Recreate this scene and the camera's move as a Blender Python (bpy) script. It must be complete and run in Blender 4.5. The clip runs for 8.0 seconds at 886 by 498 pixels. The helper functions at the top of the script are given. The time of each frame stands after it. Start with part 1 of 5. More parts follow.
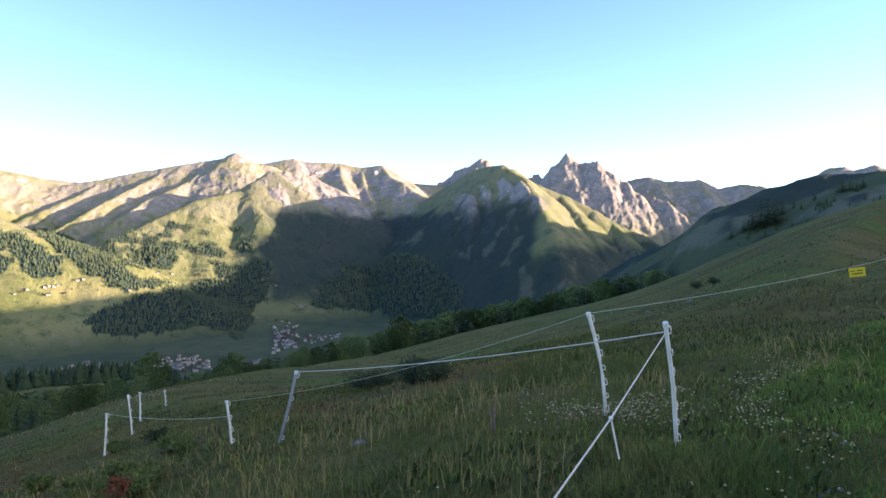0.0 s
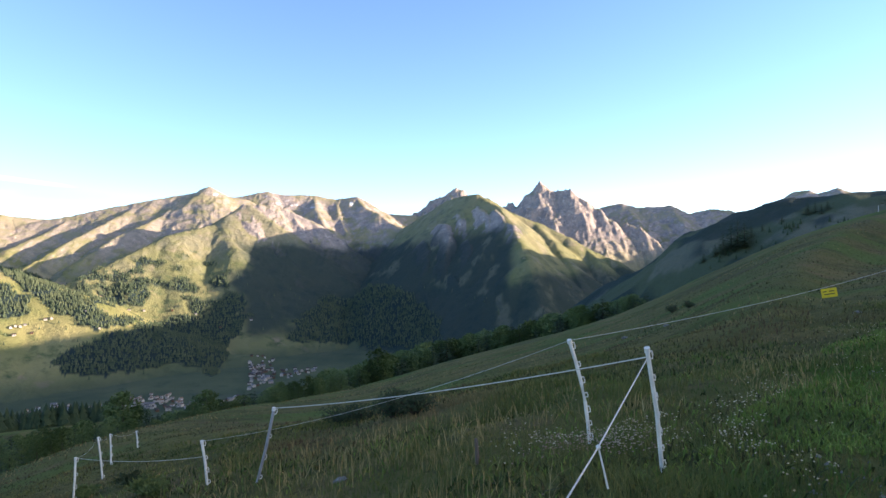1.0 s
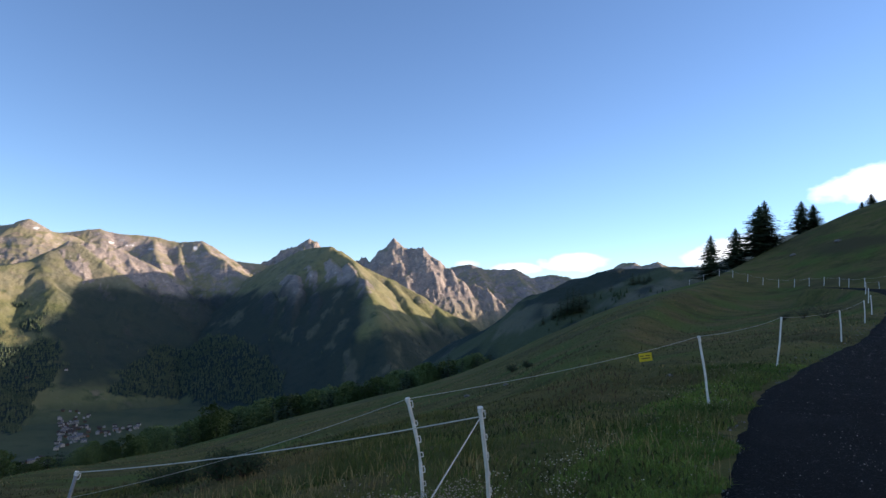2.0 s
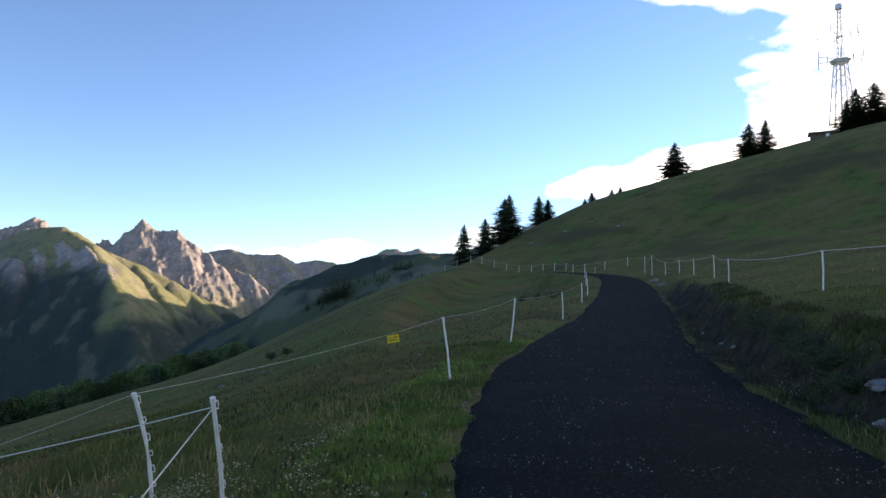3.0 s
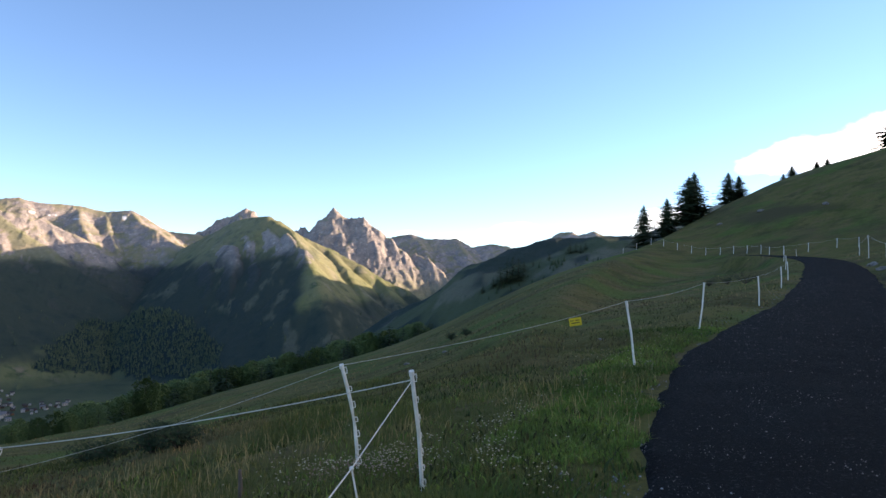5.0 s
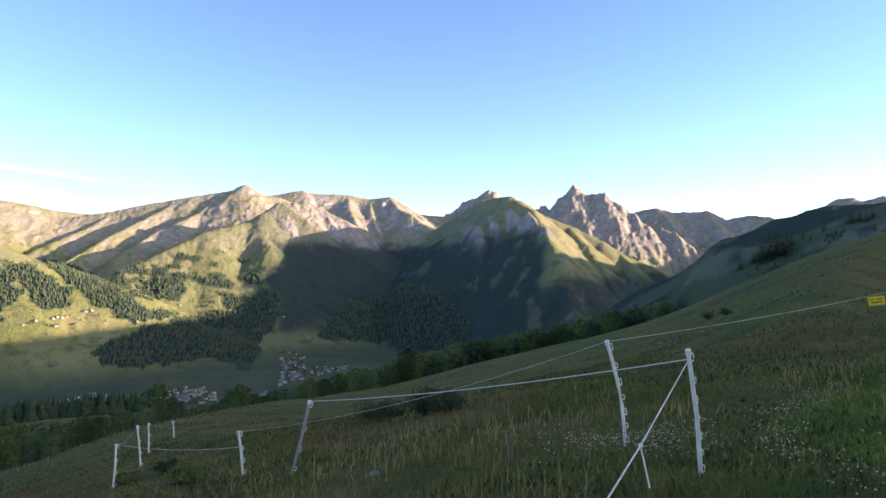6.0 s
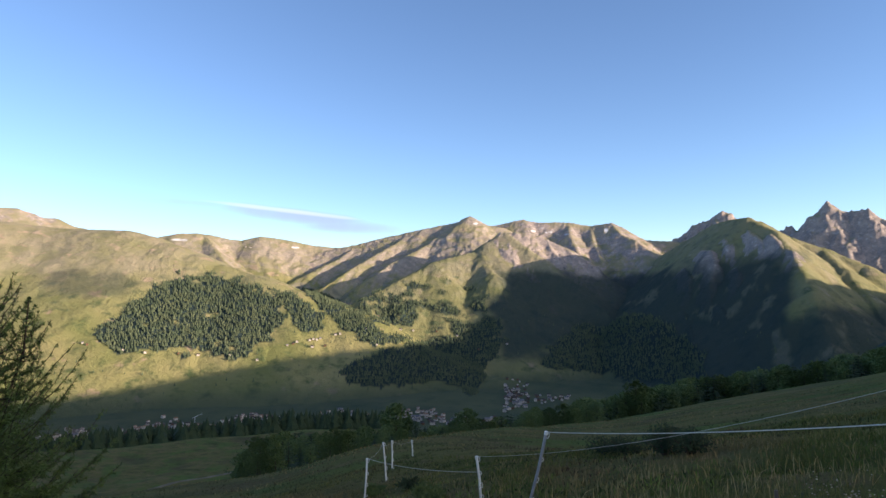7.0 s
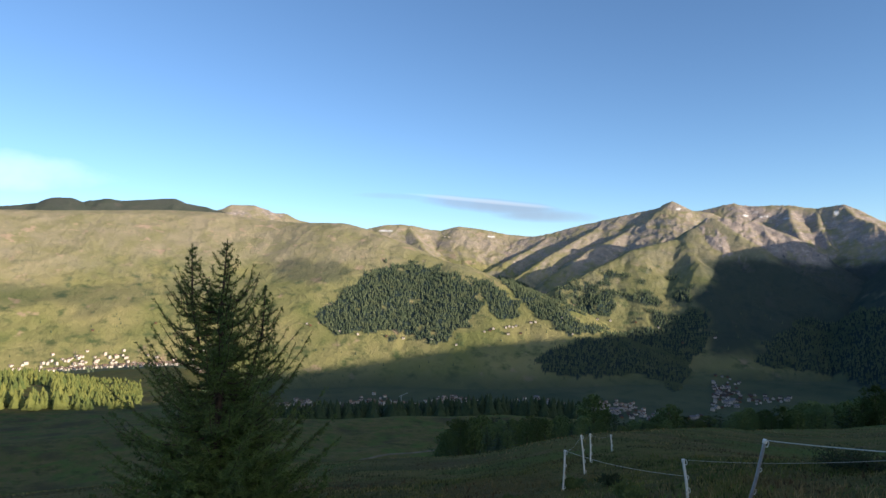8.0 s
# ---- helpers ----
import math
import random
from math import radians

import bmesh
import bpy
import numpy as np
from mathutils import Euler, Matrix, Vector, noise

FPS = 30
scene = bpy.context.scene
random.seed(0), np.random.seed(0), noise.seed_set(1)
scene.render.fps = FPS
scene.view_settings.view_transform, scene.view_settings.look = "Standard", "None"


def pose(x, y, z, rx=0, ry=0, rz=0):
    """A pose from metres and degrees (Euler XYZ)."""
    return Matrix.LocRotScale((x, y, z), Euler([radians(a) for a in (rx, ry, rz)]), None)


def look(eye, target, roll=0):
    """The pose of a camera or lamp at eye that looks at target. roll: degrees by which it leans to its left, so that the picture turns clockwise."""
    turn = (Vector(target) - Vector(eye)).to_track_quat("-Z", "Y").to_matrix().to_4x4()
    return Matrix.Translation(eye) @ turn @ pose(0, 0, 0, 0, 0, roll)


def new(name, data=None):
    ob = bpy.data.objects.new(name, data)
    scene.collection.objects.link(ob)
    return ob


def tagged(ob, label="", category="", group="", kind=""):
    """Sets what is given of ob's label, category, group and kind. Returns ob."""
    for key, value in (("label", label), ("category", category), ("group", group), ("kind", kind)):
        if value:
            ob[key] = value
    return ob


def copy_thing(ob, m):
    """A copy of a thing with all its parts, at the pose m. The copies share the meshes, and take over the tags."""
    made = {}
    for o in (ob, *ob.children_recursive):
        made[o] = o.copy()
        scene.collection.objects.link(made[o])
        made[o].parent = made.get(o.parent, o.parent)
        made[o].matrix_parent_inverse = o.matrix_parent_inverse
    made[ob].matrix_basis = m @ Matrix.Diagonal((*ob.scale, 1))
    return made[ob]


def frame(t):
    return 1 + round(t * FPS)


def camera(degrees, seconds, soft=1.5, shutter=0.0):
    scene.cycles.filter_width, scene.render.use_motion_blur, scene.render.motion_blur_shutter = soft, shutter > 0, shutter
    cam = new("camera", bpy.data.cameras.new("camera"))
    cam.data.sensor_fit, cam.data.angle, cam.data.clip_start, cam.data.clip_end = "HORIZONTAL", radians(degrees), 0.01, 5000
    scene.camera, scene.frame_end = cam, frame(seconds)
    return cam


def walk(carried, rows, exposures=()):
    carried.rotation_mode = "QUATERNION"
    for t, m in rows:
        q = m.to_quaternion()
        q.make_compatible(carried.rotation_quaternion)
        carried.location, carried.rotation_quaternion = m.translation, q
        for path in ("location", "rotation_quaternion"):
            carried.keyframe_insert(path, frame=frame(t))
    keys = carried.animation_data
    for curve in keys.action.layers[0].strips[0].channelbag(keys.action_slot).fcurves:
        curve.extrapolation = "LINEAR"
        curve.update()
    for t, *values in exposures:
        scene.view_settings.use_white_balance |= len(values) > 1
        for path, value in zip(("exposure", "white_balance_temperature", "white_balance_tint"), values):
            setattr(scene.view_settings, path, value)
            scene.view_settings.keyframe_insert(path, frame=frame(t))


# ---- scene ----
# ---------- camera and its walk ----------
cam = camera(69.2, 8.0)
# seconds, eye x y z, yaw to the left, pitch up, roll
PATH = [
    (0.0, 0.012, -0.008, 0.001, -0.00, -2.50, -0.00),
    (0.5, -0.009, -0.012, -0.004, -0.74, -0.88, 0.21),
    (1.0, -0.011, 0.019, 0.001, -2.14, 0.13, -1.19),
    (1.5, 0.014, 0.048, -0.007, -7.54, 2.58, 0.61),
    (2.0, 0.059, 0.035, 0.007, -15.25, 5.04, 1.40),
    (2.1, 0.070, 0.030, 0.003, -17.01, 6.04, 1.47),
    (2.2, 0.088, 0.022, 0.003, -19.73, 5.90, 1.29),
    (3.3, 0.239, -0.047, 0.002, -37.56, 4.02, 0.59),
    (3.5, 0.238, -0.047, 0.004, -37.03, 3.99, 0.56),
    (4.0, 0.228, -0.060, -0.001, -34.16, 4.58, -0.15),
    (4.2, 0.218, -0.059, -0.007, -32.70, 4.81, 0.29),
    (5.3, 0.065, -0.029, -0.021, -14.62, 1.68, 0.90),
    (5.5, 0.037, -0.017, -0.028, -10.51, 1.45, 0.97),
    (6.0, -0.072, 0.001, -0.034, 0.67, 0.28, -0.03),
    (6.5, -0.161, 0.013, -0.017, 9.13, 1.42, -0.40),
    (7.0, -0.220, -0.007, -0.013, 20.19, 2.85, -0.44),
    (7.5, -0.236, -0.016, 0.020, 28.75, 3.46, -1.09),
    (7.7, -0.246, -0.008, 0.029, 32.37, 3.36, -0.66),
    (8.0, -0.250, 0.001, 0.026, 37.45, 1.93, -0.22),
]


def held(x, y, z, yaw, pitch, roll):
    a, b = radians(yaw), radians(pitch)
    way = Vector((-math.sin(a) * math.cos(b), math.cos(a) * math.cos(b), math.sin(b)))
    eye = Vector((x, y, z))
    return look(eye, eye + way * 10, roll)


# seconds, stops, white balance
EXPOSURES = [(0.0, 1.9, 6450), (1.0, 1.74, 6420), (1.5, 1.43, 6400), (2.0, 0.95, 6250), (2.2, 0.95, 6250), (3.3, 1.37, 6650), (3.5, 1.37, 6650), (4.2, 1.37, 6650), (5.5, 1.55, 6600), (6.0, 1.6, 6600),
             (6.5, 1.48, 6700), (7.0, 1.06, 6450), (7.5, 0.8, 6150), (8.0, 0.7, 6120)]
EXPOSURES = [(t, stops, kelvin, 17 if t < 7.2 else 10) for t, stops, kelvin in EXPOSURES]
walk(cam, [(t, held(*row)) for t, *row in PATH], EXPOSURES)

# ---------- world, sun ----------
SUN_AZ, SUN_EL = -89.0, 10.8
to_sun = Vector((-math.sin(radians(SUN_AZ)) * math.cos(radians(SUN_EL)), math.cos(radians(SUN_AZ)) * math.cos(radians(SUN_EL)), math.sin(radians(SUN_EL))))
world = bpy.data.worlds.new("sky")
scene.world = world
world.use_nodes = True
wn = world.node_tree.nodes
sky = wn.new("ShaderNodeTexSky")
sky.sky_type = "NISHITA"
sky.sun_disc = False
sky.sun_elevation = radians(SUN_EL)
sky.sun_rotation = radians(-SUN_AZ)
sky.altitude = 2600
sky.air_density, sky.dust_density, sky.ozone_density = 1.0, 0.25, 2.5
wn["Background"].inputs[1].default_value = 0.13


def cloud_cover(tree, banks):
    """Bright cloud banks in the sky: soft ellipses by bearing and height, torn by noise. Returns cover and brightness sockets."""
    def maths(op, a, b=0.0, clamp=False):
        n = tree.nodes.new("ShaderNodeMath")
        n.operation, n.use_clamp = op, clamp
        for socket, value in zip(n.inputs, (a, b)):
            if isinstance(value, bpy.types.NodeSocket):
                tree.links.new(value, socket)
            else:
                socket.default_value = value
        return n.outputs[0]

    def dot(v, w):
        n = tree.nodes.new("ShaderNodeVectorMath")
        n.operation = "DOT_PRODUCT"
        tree.links.new(v, n.inputs[0])
        n.inputs[1].default_value = w
        return n.outputs["Value"]

    way = tree.nodes.new("ShaderNodeTexCoord").outputs["Generated"]
    stretch = tree.nodes.new("ShaderNodeMapping")
    tree.links.new(way, stretch.inputs[0])
    stretch.inputs["Scale"].default_value = (1, 1, 1.7)
    noise_node = tree.nodes.new("ShaderNodeTexNoise")
    tree.links.new(stretch.outputs[0], noise_node.inputs["Vector"])
    noise_node.inputs["Scale"].default_value, noise_node.inputs["Detail"].default_value, noise_node.inputs["Roughness"].default_value = 11.0, 6.0, 0.55
    torn = maths("SUBTRACT", noise_node.outputs[0], 0.5)
    total = None
    # bearing, height, half width, half height, tilt, how torn, thickness
    for az, el, ra, re, tilt, tear, thick in banks:
        a, e, t = radians(az), radians(el), radians(tilt)
        ahead = Vector((-math.sin(a) * math.cos(e), math.cos(a) * math.cos(e), math.sin(e)))
        level = Vector((math.cos(a), math.sin(a), 0))
        above = level.cross(ahead)
        u = dot(way, (level * math.cos(t) + above * math.sin(t)) / math.sin(radians(ra)))
        v = dot(way, (above * math.cos(t) - level * math.sin(t)) / math.sin(radians(re)))
        front = maths("GREATER_THAN", dot(way, ahead), 0.3)
        inside = maths("SUBTRACT", 1.0, maths("ADD", maths("MULTIPLY", u, u), maths("MULTIPLY", v, v)))
        body = maths("MULTIPLY", maths("ADD", inside, maths("MULTIPLY", torn, tear)), front)
        body = maths("MULTIPLY", maths("SMOOTH_MIN", maths("MAXIMUM", maths("MULTIPLY", body, 0.95), 0.0), 1.0), thick)
        total = body if total is None else maths("MAXIMUM", total, body)
    return total


# the first bank is out of view, enlarged and warmed as added fill light
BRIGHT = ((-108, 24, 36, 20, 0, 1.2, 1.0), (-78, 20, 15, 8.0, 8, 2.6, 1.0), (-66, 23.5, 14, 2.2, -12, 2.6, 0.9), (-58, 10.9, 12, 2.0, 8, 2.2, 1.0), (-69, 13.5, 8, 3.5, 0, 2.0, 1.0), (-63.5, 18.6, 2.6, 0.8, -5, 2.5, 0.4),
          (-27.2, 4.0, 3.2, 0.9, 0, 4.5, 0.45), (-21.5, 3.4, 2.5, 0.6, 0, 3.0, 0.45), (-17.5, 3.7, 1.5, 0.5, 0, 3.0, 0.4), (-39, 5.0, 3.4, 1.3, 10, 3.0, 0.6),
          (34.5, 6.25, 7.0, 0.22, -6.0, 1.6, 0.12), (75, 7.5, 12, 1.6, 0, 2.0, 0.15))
GREYISH = ((33, 5.7, 7.8, 0.75, -6.8, 1.4, 0.75), (28.6, 4.8, 5.0, 0.65, -3.0, 1.6, 0.7), (41, 6.6, 5.0, 0.3, -2.0, 2.0, 0.25))
layer = sky.outputs[0]
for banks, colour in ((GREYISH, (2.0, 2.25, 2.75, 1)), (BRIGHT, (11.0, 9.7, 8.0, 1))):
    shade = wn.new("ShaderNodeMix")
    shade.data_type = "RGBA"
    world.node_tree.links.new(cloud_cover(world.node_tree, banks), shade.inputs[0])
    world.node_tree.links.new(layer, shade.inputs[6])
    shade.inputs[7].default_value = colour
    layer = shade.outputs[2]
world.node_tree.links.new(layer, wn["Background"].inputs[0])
sun_data = bpy.data.lights.new("sun", "SUN")
sun_data.energy, sun_data.angle, sun_data.color = 5.0, radians(0.5), (1.0, 0.80, 0.58)
sun = new("sun", sun_data)
sun.matrix_world = look((0, 0, 100), Vector((0, 0, 100)) - to_sun)


# ---------- helpers ----------
rng = np.random.default_rng(7)
HASH = rng.permutation(4096)


def vnoise(x, y, seed=0):
    """Smooth value noise in 0..1."""
    xi, yi = np.floor(x).astype(int), np.floor(y).astype(int)
    fx, fy = x - xi, y - yi
    fx, fy = fx * fx * (3 - 2 * fx), fy * fy * (3 - 2 * fy)

    def h(a, b):
        return HASH[(a + HASH[(b + seed * 57) & 4095]) & 4095] / 4095.0

    top = h(xi, yi) * (1 - fx) + h(xi + 1, yi) * fx
    low = h(xi, yi + 1) * (1 - fx) + h(xi + 1, yi + 1) * fx
    return top * (1 - fy) + low * fy


def fbm(x, y, octaves=4, seed=0):
    total, amp, norm = 0 * x, 1.0, 0.0
    for k in range(octaves):
        total = total + amp * vnoise(x, y, seed + k * 3)
        norm += amp
        x, y, amp = x * 2.03 + 17.1, y * 2.03 - 9.3, amp * 0.5
    return total / norm


def ridged(x, y, octaves=4, seed=0):
    total, amp, norm = 0 * x, 1.0, 0.0
    for k in range(octaves):
        total = total + amp * (1 - np.abs(2 * vnoise(x, y, seed + k * 3) - 1)) ** 1.5
        norm += amp
        x, y, amp = x * 2.1 + 31.7, y * 2.1 + 5.9, amp * 0.5
    return total / norm


def smooth(a, b, v):
    t = np.clip((v - a) / (b - a), 0, 1)
    return t * t * (3 - 2 * t)


def polar(az, dist):
    return -np.sin(np.radians(az)) * dist, np.cos(np.radians(az)) * dist


def part(name, bm, material, parent=None, label=""):
    me = bpy.data.meshes.new(name)
    bm.to_mesh(me)
    bm.free()
    ob = new(name, me)
    me.materials.append(material)
    if parent is not None:
        ob.parent = parent
    if label:
        ob["label"] = label
    return ob


def sheet(name, verts, faces, material, parent=None, label="", smoothed=True):
    me = bpy.data.meshes.new(name)
    verts, faces = np.asarray(verts, np.float32), np.asarray(faces, np.int32)
    me.vertices.add(len(verts))
    me.vertices.foreach_set("co", verts.ravel())
    n = faces.shape[1]
    me.loops.add(faces.size)
    me.loops.foreach_set("vertex_index", faces.ravel())
    me.polygons.add(len(faces))
    me.polygons.foreach_set("loop_start", np.arange(0, faces.size, n, dtype=np.int32))
    me.polygons.foreach_set("use_smooth", np.full(len(faces), smoothed))
    me.update(calc_edges=True)
    me.materials.append(material)
    ob = new(name, me)
    if parent is not None:
        ob.parent = parent
    if label:
        ob["label"] = label
    return ob


def mask(ob, name, values):
    a = ob.data.attributes.new(name, "FLOAT", "POINT")
    a.data.foreach_set("value", np.asarray(values, np.float32))


def thing(name, label, category, group="", at=(0, 0, 0)):
    ob = new(name)
    ob.location = at
    return tagged(ob, label, category, group)


def tube(bm, points, radii, sides=6, cap=True):
    """A round rod along points."""
    rings = []
    for i, p in enumerate(points):
        a = Vector(points[max(i - 1, 0)])
        b = Vector(points[min(i + 1, len(points) - 1)])
        d = (b - a).normalized()
        u = d.orthogonal().normalized()
        if abs(d.z) < 0.95:
            u = d.cross(Vector((0, 0, 1))).normalized()
        v = d.cross(u)
        r = float(radii[i] if hasattr(radii, "__len__") else radii)
        rings.append([bm.verts.new(Vector(p) + r * (math.cos(k * math.tau / sides) * u + math.sin(k * math.tau / sides) * v)) for k in range(sides)])
    for a, b in zip(rings, rings[1:]):
        for k in range(sides):
            bm.faces.new((a[k], a[(k + 1) % sides], b[(k + 1) % sides], b[k]))
    if cap:
        bm.faces.new(rings[0][::-1])
        bm.faces.new(rings[-1])
    return rings


# ---------- materials ----------
class Mat:
    """A node material put together line by line."""

    def __init__(self, name, rough=0.9, metal=0.0, spec=0.3):
        self.m = bpy.data.materials.new(name)
        self.m.use_nodes = True
        self.t = self.m.node_tree
        self.bsdf = self.t.nodes["Principled BSDF"]
        self.bsdf.inputs["Roughness"].default_value = rough
        self.bsdf.inputs["Metallic"].default_value = metal
        self.bsdf.inputs["Specular IOR Level"].default_value = spec

    def node(self, kind, **sockets):
        n = self.t.nodes.new(kind)
        for key, value in sockets.items():
            self.put(n.inputs[key.replace("_", " ")], value)
        return n

    def put(self, socket, value):
        if isinstance(value, bpy.types.NodeSocket):
            self.t.links.new(value, socket)
        elif isinstance(value, tuple) and len(value) == 3 and socket.type == "RGBA":
            socket.default_value = (*value, 1)
        else:
            socket.default_value = value

    def coords(self, stretch=(1, 1, 1)):
        c = self.node("ShaderNodeTexCoord").outputs["Object"]
        if stretch != (1, 1, 1):
            n = self.node("ShaderNodeMapping", Vector=c)
            n.inputs["Scale"].default_value = stretch
            c = n.outputs[0]
        return c

    def noise(self, scale, detail=4.0, vector=None, lo=0.35, hi=0.65, rough=0.55):
        n = self.node("ShaderNodeTexNoise", Vector=vector or self.coords(), Scale=scale, Detail=detail, Roughness=rough)
        r = self.node("ShaderNodeMapRange", Value=n.outputs[0])
        r.inputs["From Min"].default_value, r.inputs["From Max"].default_value = lo, hi
        return r.outputs[0]

    def attr(self, name):
        n = self.node("ShaderNodeAttribute")
        n.attribute_name = name
        return n.outputs["Fac"]

    def maths(self, op, a, b=0.0):
        n = self.node("ShaderNodeMath")
        n.operation = op
        n.use_clamp = op in ("ADD", "SUBTRACT")
        self.put(n.inputs[0], a)
        self.put(n.inputs[1], b)
        return n.outputs[0]

    def mix(self, a, b, f):
        n = self.node("ShaderNodeMix")
        n.data_type = "RGBA"
        self.put(n.inputs[0], f)
        self.put(n.inputs[6], a)
        self.put(n.inputs[7], b)
        return n.outputs[2]

    def bump(self, height, strength=0.5, distance=0.02):
        n = self.node("ShaderNodeBump", Height=height, Strength=strength, Distance=distance)
        self.t.links.new(n.outputs[0], self.bsdf.inputs["Normal"])

    def done(self, colour):
        self.put(self.bsdf.inputs["Base Color"], colour)
        return self.m


def mountain_material():
    k = Mat("alpine_slope", 0.95, spec=0.1)
    grass = k.mix((0.19, 0.205, 0.075), (0.3, 0.275, 0.125), k.noise(0.004, 5))
    grass = k.mix(grass, (0.085, 0.115, 0.05), k.noise(0.018, 5, lo=0.52, hi=0.7))
    grass = k.mix(grass, (0.36, 0.28, 0.18), k.noise(0.011, 6, lo=0.62, hi=0.7))
    dry = k.mix((0.36, 0.31, 0.22), (0.25, 0.24, 0.13), k.noise(0.008, 5))
    dry = k.mix(dry, (0.46, 0.34, 0.26), k.noise(0.014, 5, lo=0.58, hi=0.68))
    rock = k.mix((0.43, 0.36, 0.31), (0.25, 0.225, 0.215), k.noise(0.02, 6, rough=0.7))
    rock = k.mix(rock, (0.56, 0.49, 0.43), k.noise(0.05, 4, lo=0.55, hi=0.75))
    rock = k.mix(rock, (0.14, 0.135, 0.14), k.noise(0.03, 6, vector=k.coords((1, 1, 0.25)), lo=0.58, hi=0.7, rough=0.7))
    rock = k.mix(rock, (0.17, 0.155, 0.15), k.noise(0.09, 6, lo=0.56, hi=0.7, rough=0.75))
    # greener low meadows; the blue-dark tone also paints in shade
    grass = k.mix(grass, k.mix((0.05, 0.08, 0.055), (0.085, 0.11, 0.065), k.noise(0.006, 5)), k.attr("lush"))
    c = k.mix(grass, dry, k.attr("dry"))
    c = k.mix(c, rock, k.attr("rock"))
    # blue-dark wood tone, also used to paint shade and haze on the flanks
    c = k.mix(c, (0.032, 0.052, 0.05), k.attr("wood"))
    c = k.mix(c, (0.8, 0.8, 0.8), k.attr("snow"))
    k.bump(k.noise(0.06, 6, lo=0, hi=1, rough=0.75), 0.9, 9.0)
    return k.done(c)


def meadow_material():
    k = Mat("meadow", 0.95, spec=0.05)
    along = k.coords((0.7, 1, 1.2))
    c = k.mix((0.105, 0.112, 0.03), (0.165, 0.135, 0.05), k.noise(0.3, 6, vector=along))
    c = k.mix(c, (0.17, 0.125, 0.06), k.noise(0.8, 6, vector=along, lo=0.52, hi=0.7))
    c = k.mix(c, (0.1, 0.135, 0.032), k.noise(0.12, 5, lo=0.5, hi=0.62))
    c = k.mix(c, (0.05, 0.06, 0.02), k.noise(0.26, 7, vector=along, lo=0.5, hi=0.7, rough=0.75))
    c = k.mix(c, (0.085, 0.075, 0.035), k.noise(0.05, 6, vector=k.coords((1, 1, 3)), lo=0.52, hi=0.66))
    c = k.mix(c, (0.05, 0.058, 0.02), k.noise(3.5, 5, lo=0.55, hi=0.7, rough=0.7))
    soil = k.mix((0.028, 0.024, 0.018), (0.075, 0.06, 0.044), k.noise(2.2, 6, lo=0.42, hi=0.7, rough=0.7))
    c = k.mix(c, soil, k.attr("bank"))
    k.bump(k.noise(5.0, 6, lo=0, hi=1, rough=0.7), 1.0, 0.12)
    return k.done(c)


def gravel_material():
    k = Mat("black_gravel", 0.95, spec=0.08)
    c = k.mix((0.0032, 0.0046, 0.005), (0.0088, 0.0116, 0.0124), k.noise(55.0, 3))
    c = k.mix(c, (0.0042, 0.0055, 0.006), k.noise(0.6, 5))
    c = k.mix(c, (0.0105, 0.0136, 0.0142), k.noise(1.6, 6, lo=0.55, hi=0.75, rough=0.7))
    c = k.mix(c, (0.036, 0.041, 0.042), k.noise(26.0, 2, lo=0.62, hi=0.68))
    c = k.mix(c, (0.11, 0.105, 0.1), k.noise(70.0, 1, lo=0.72, hi=0.75))
    k.bump(k.noise(38.0, 5, lo=0, hi=1, rough=0.65), 1.0, 0.05)
    return k.done(c)


def plain(name, colour, other, scale, rough=0.6, metal=0.0, bump=0.0, spec=0.3):
    k = Mat(name, rough, metal, spec)
    n = k.noise(scale, 4)
    if bump:
        k.bump(n, 0.4, bump)
    return k.done(k.mix(colour, other, n))


MOUNTAIN, MEADOW, GRAVEL = mountain_material(), meadow_material(), gravel_material()
POST = plain("white_plastic", (0.84, 0.81, 0.74), (0.68, 0.64, 0.56), 9.0, 0.45)
GREY_POST = plain("grey_plastic", (0.36, 0.36, 0.37), (0.25, 0.25, 0.26), 9.0, 0.5)
WIRE = plain("white_polywire", (0.74, 0.7, 0.62), (0.56, 0.53, 0.46), 60.0, 0.6)
NEEDLES = plain("spruce_needles", (0.025, 0.045, 0.018), (0.045, 0.07, 0.026), 3.0, 0.8)
BARK = plain("bark", (0.09, 0.065, 0.045), (0.05, 0.038, 0.03), 12.0, 0.95, bump=0.01)

# ---------- the lie of the land ----------
VALLEY = -400.0
NEAR = [(-180, 0.02), (-100, 0.13), (-72, 0.11), (-67, 0.1), (-60, 0.08), (-50, 0.05), (-42, 0.025), (-38, 0.012), (-20, -0.03), (-15, -0.03), (0, -0.085), (8, -0.115), (14, -0.13), (18.5, -0.156), (24, -0.187), (28, -0.2), (60, -0.22), (90, -0.2), (180, 0.02)]
FARTHER = [(-180, 0.05), (-120, 0.25), (-100, 0.28), (-85, 0.26), (-72, 0.24), (-66, 0.226), (-57, 0.19), (-49, 0.153), (-43, 0.113), (-40, 0.073), (-37, 0.054), (-33, 0.038), (-28, 0.002), (-23, -0.042), (-19, -0.076), (-15, -0.1025), (-10, -0.125), (-5, -0.146), (0, -0.1625), (4, -0.186), (10, -0.195), (15, -0.19), (24, -0.187), (28, -0.197), (35, -0.24), (60, -0.25), (90, -0.22), (180, 0.05)]
BROW = [(-180, 200), (-72, 200), (-57, 170), (-43, 140), (-40, 130), (-33, 115), (-19, 105), (-5, 100), (0, 90), (4, 75), (10, 60), (15, 40), (24, 23), (28, 22), (35, 30), (90, 30), (180, 200)]
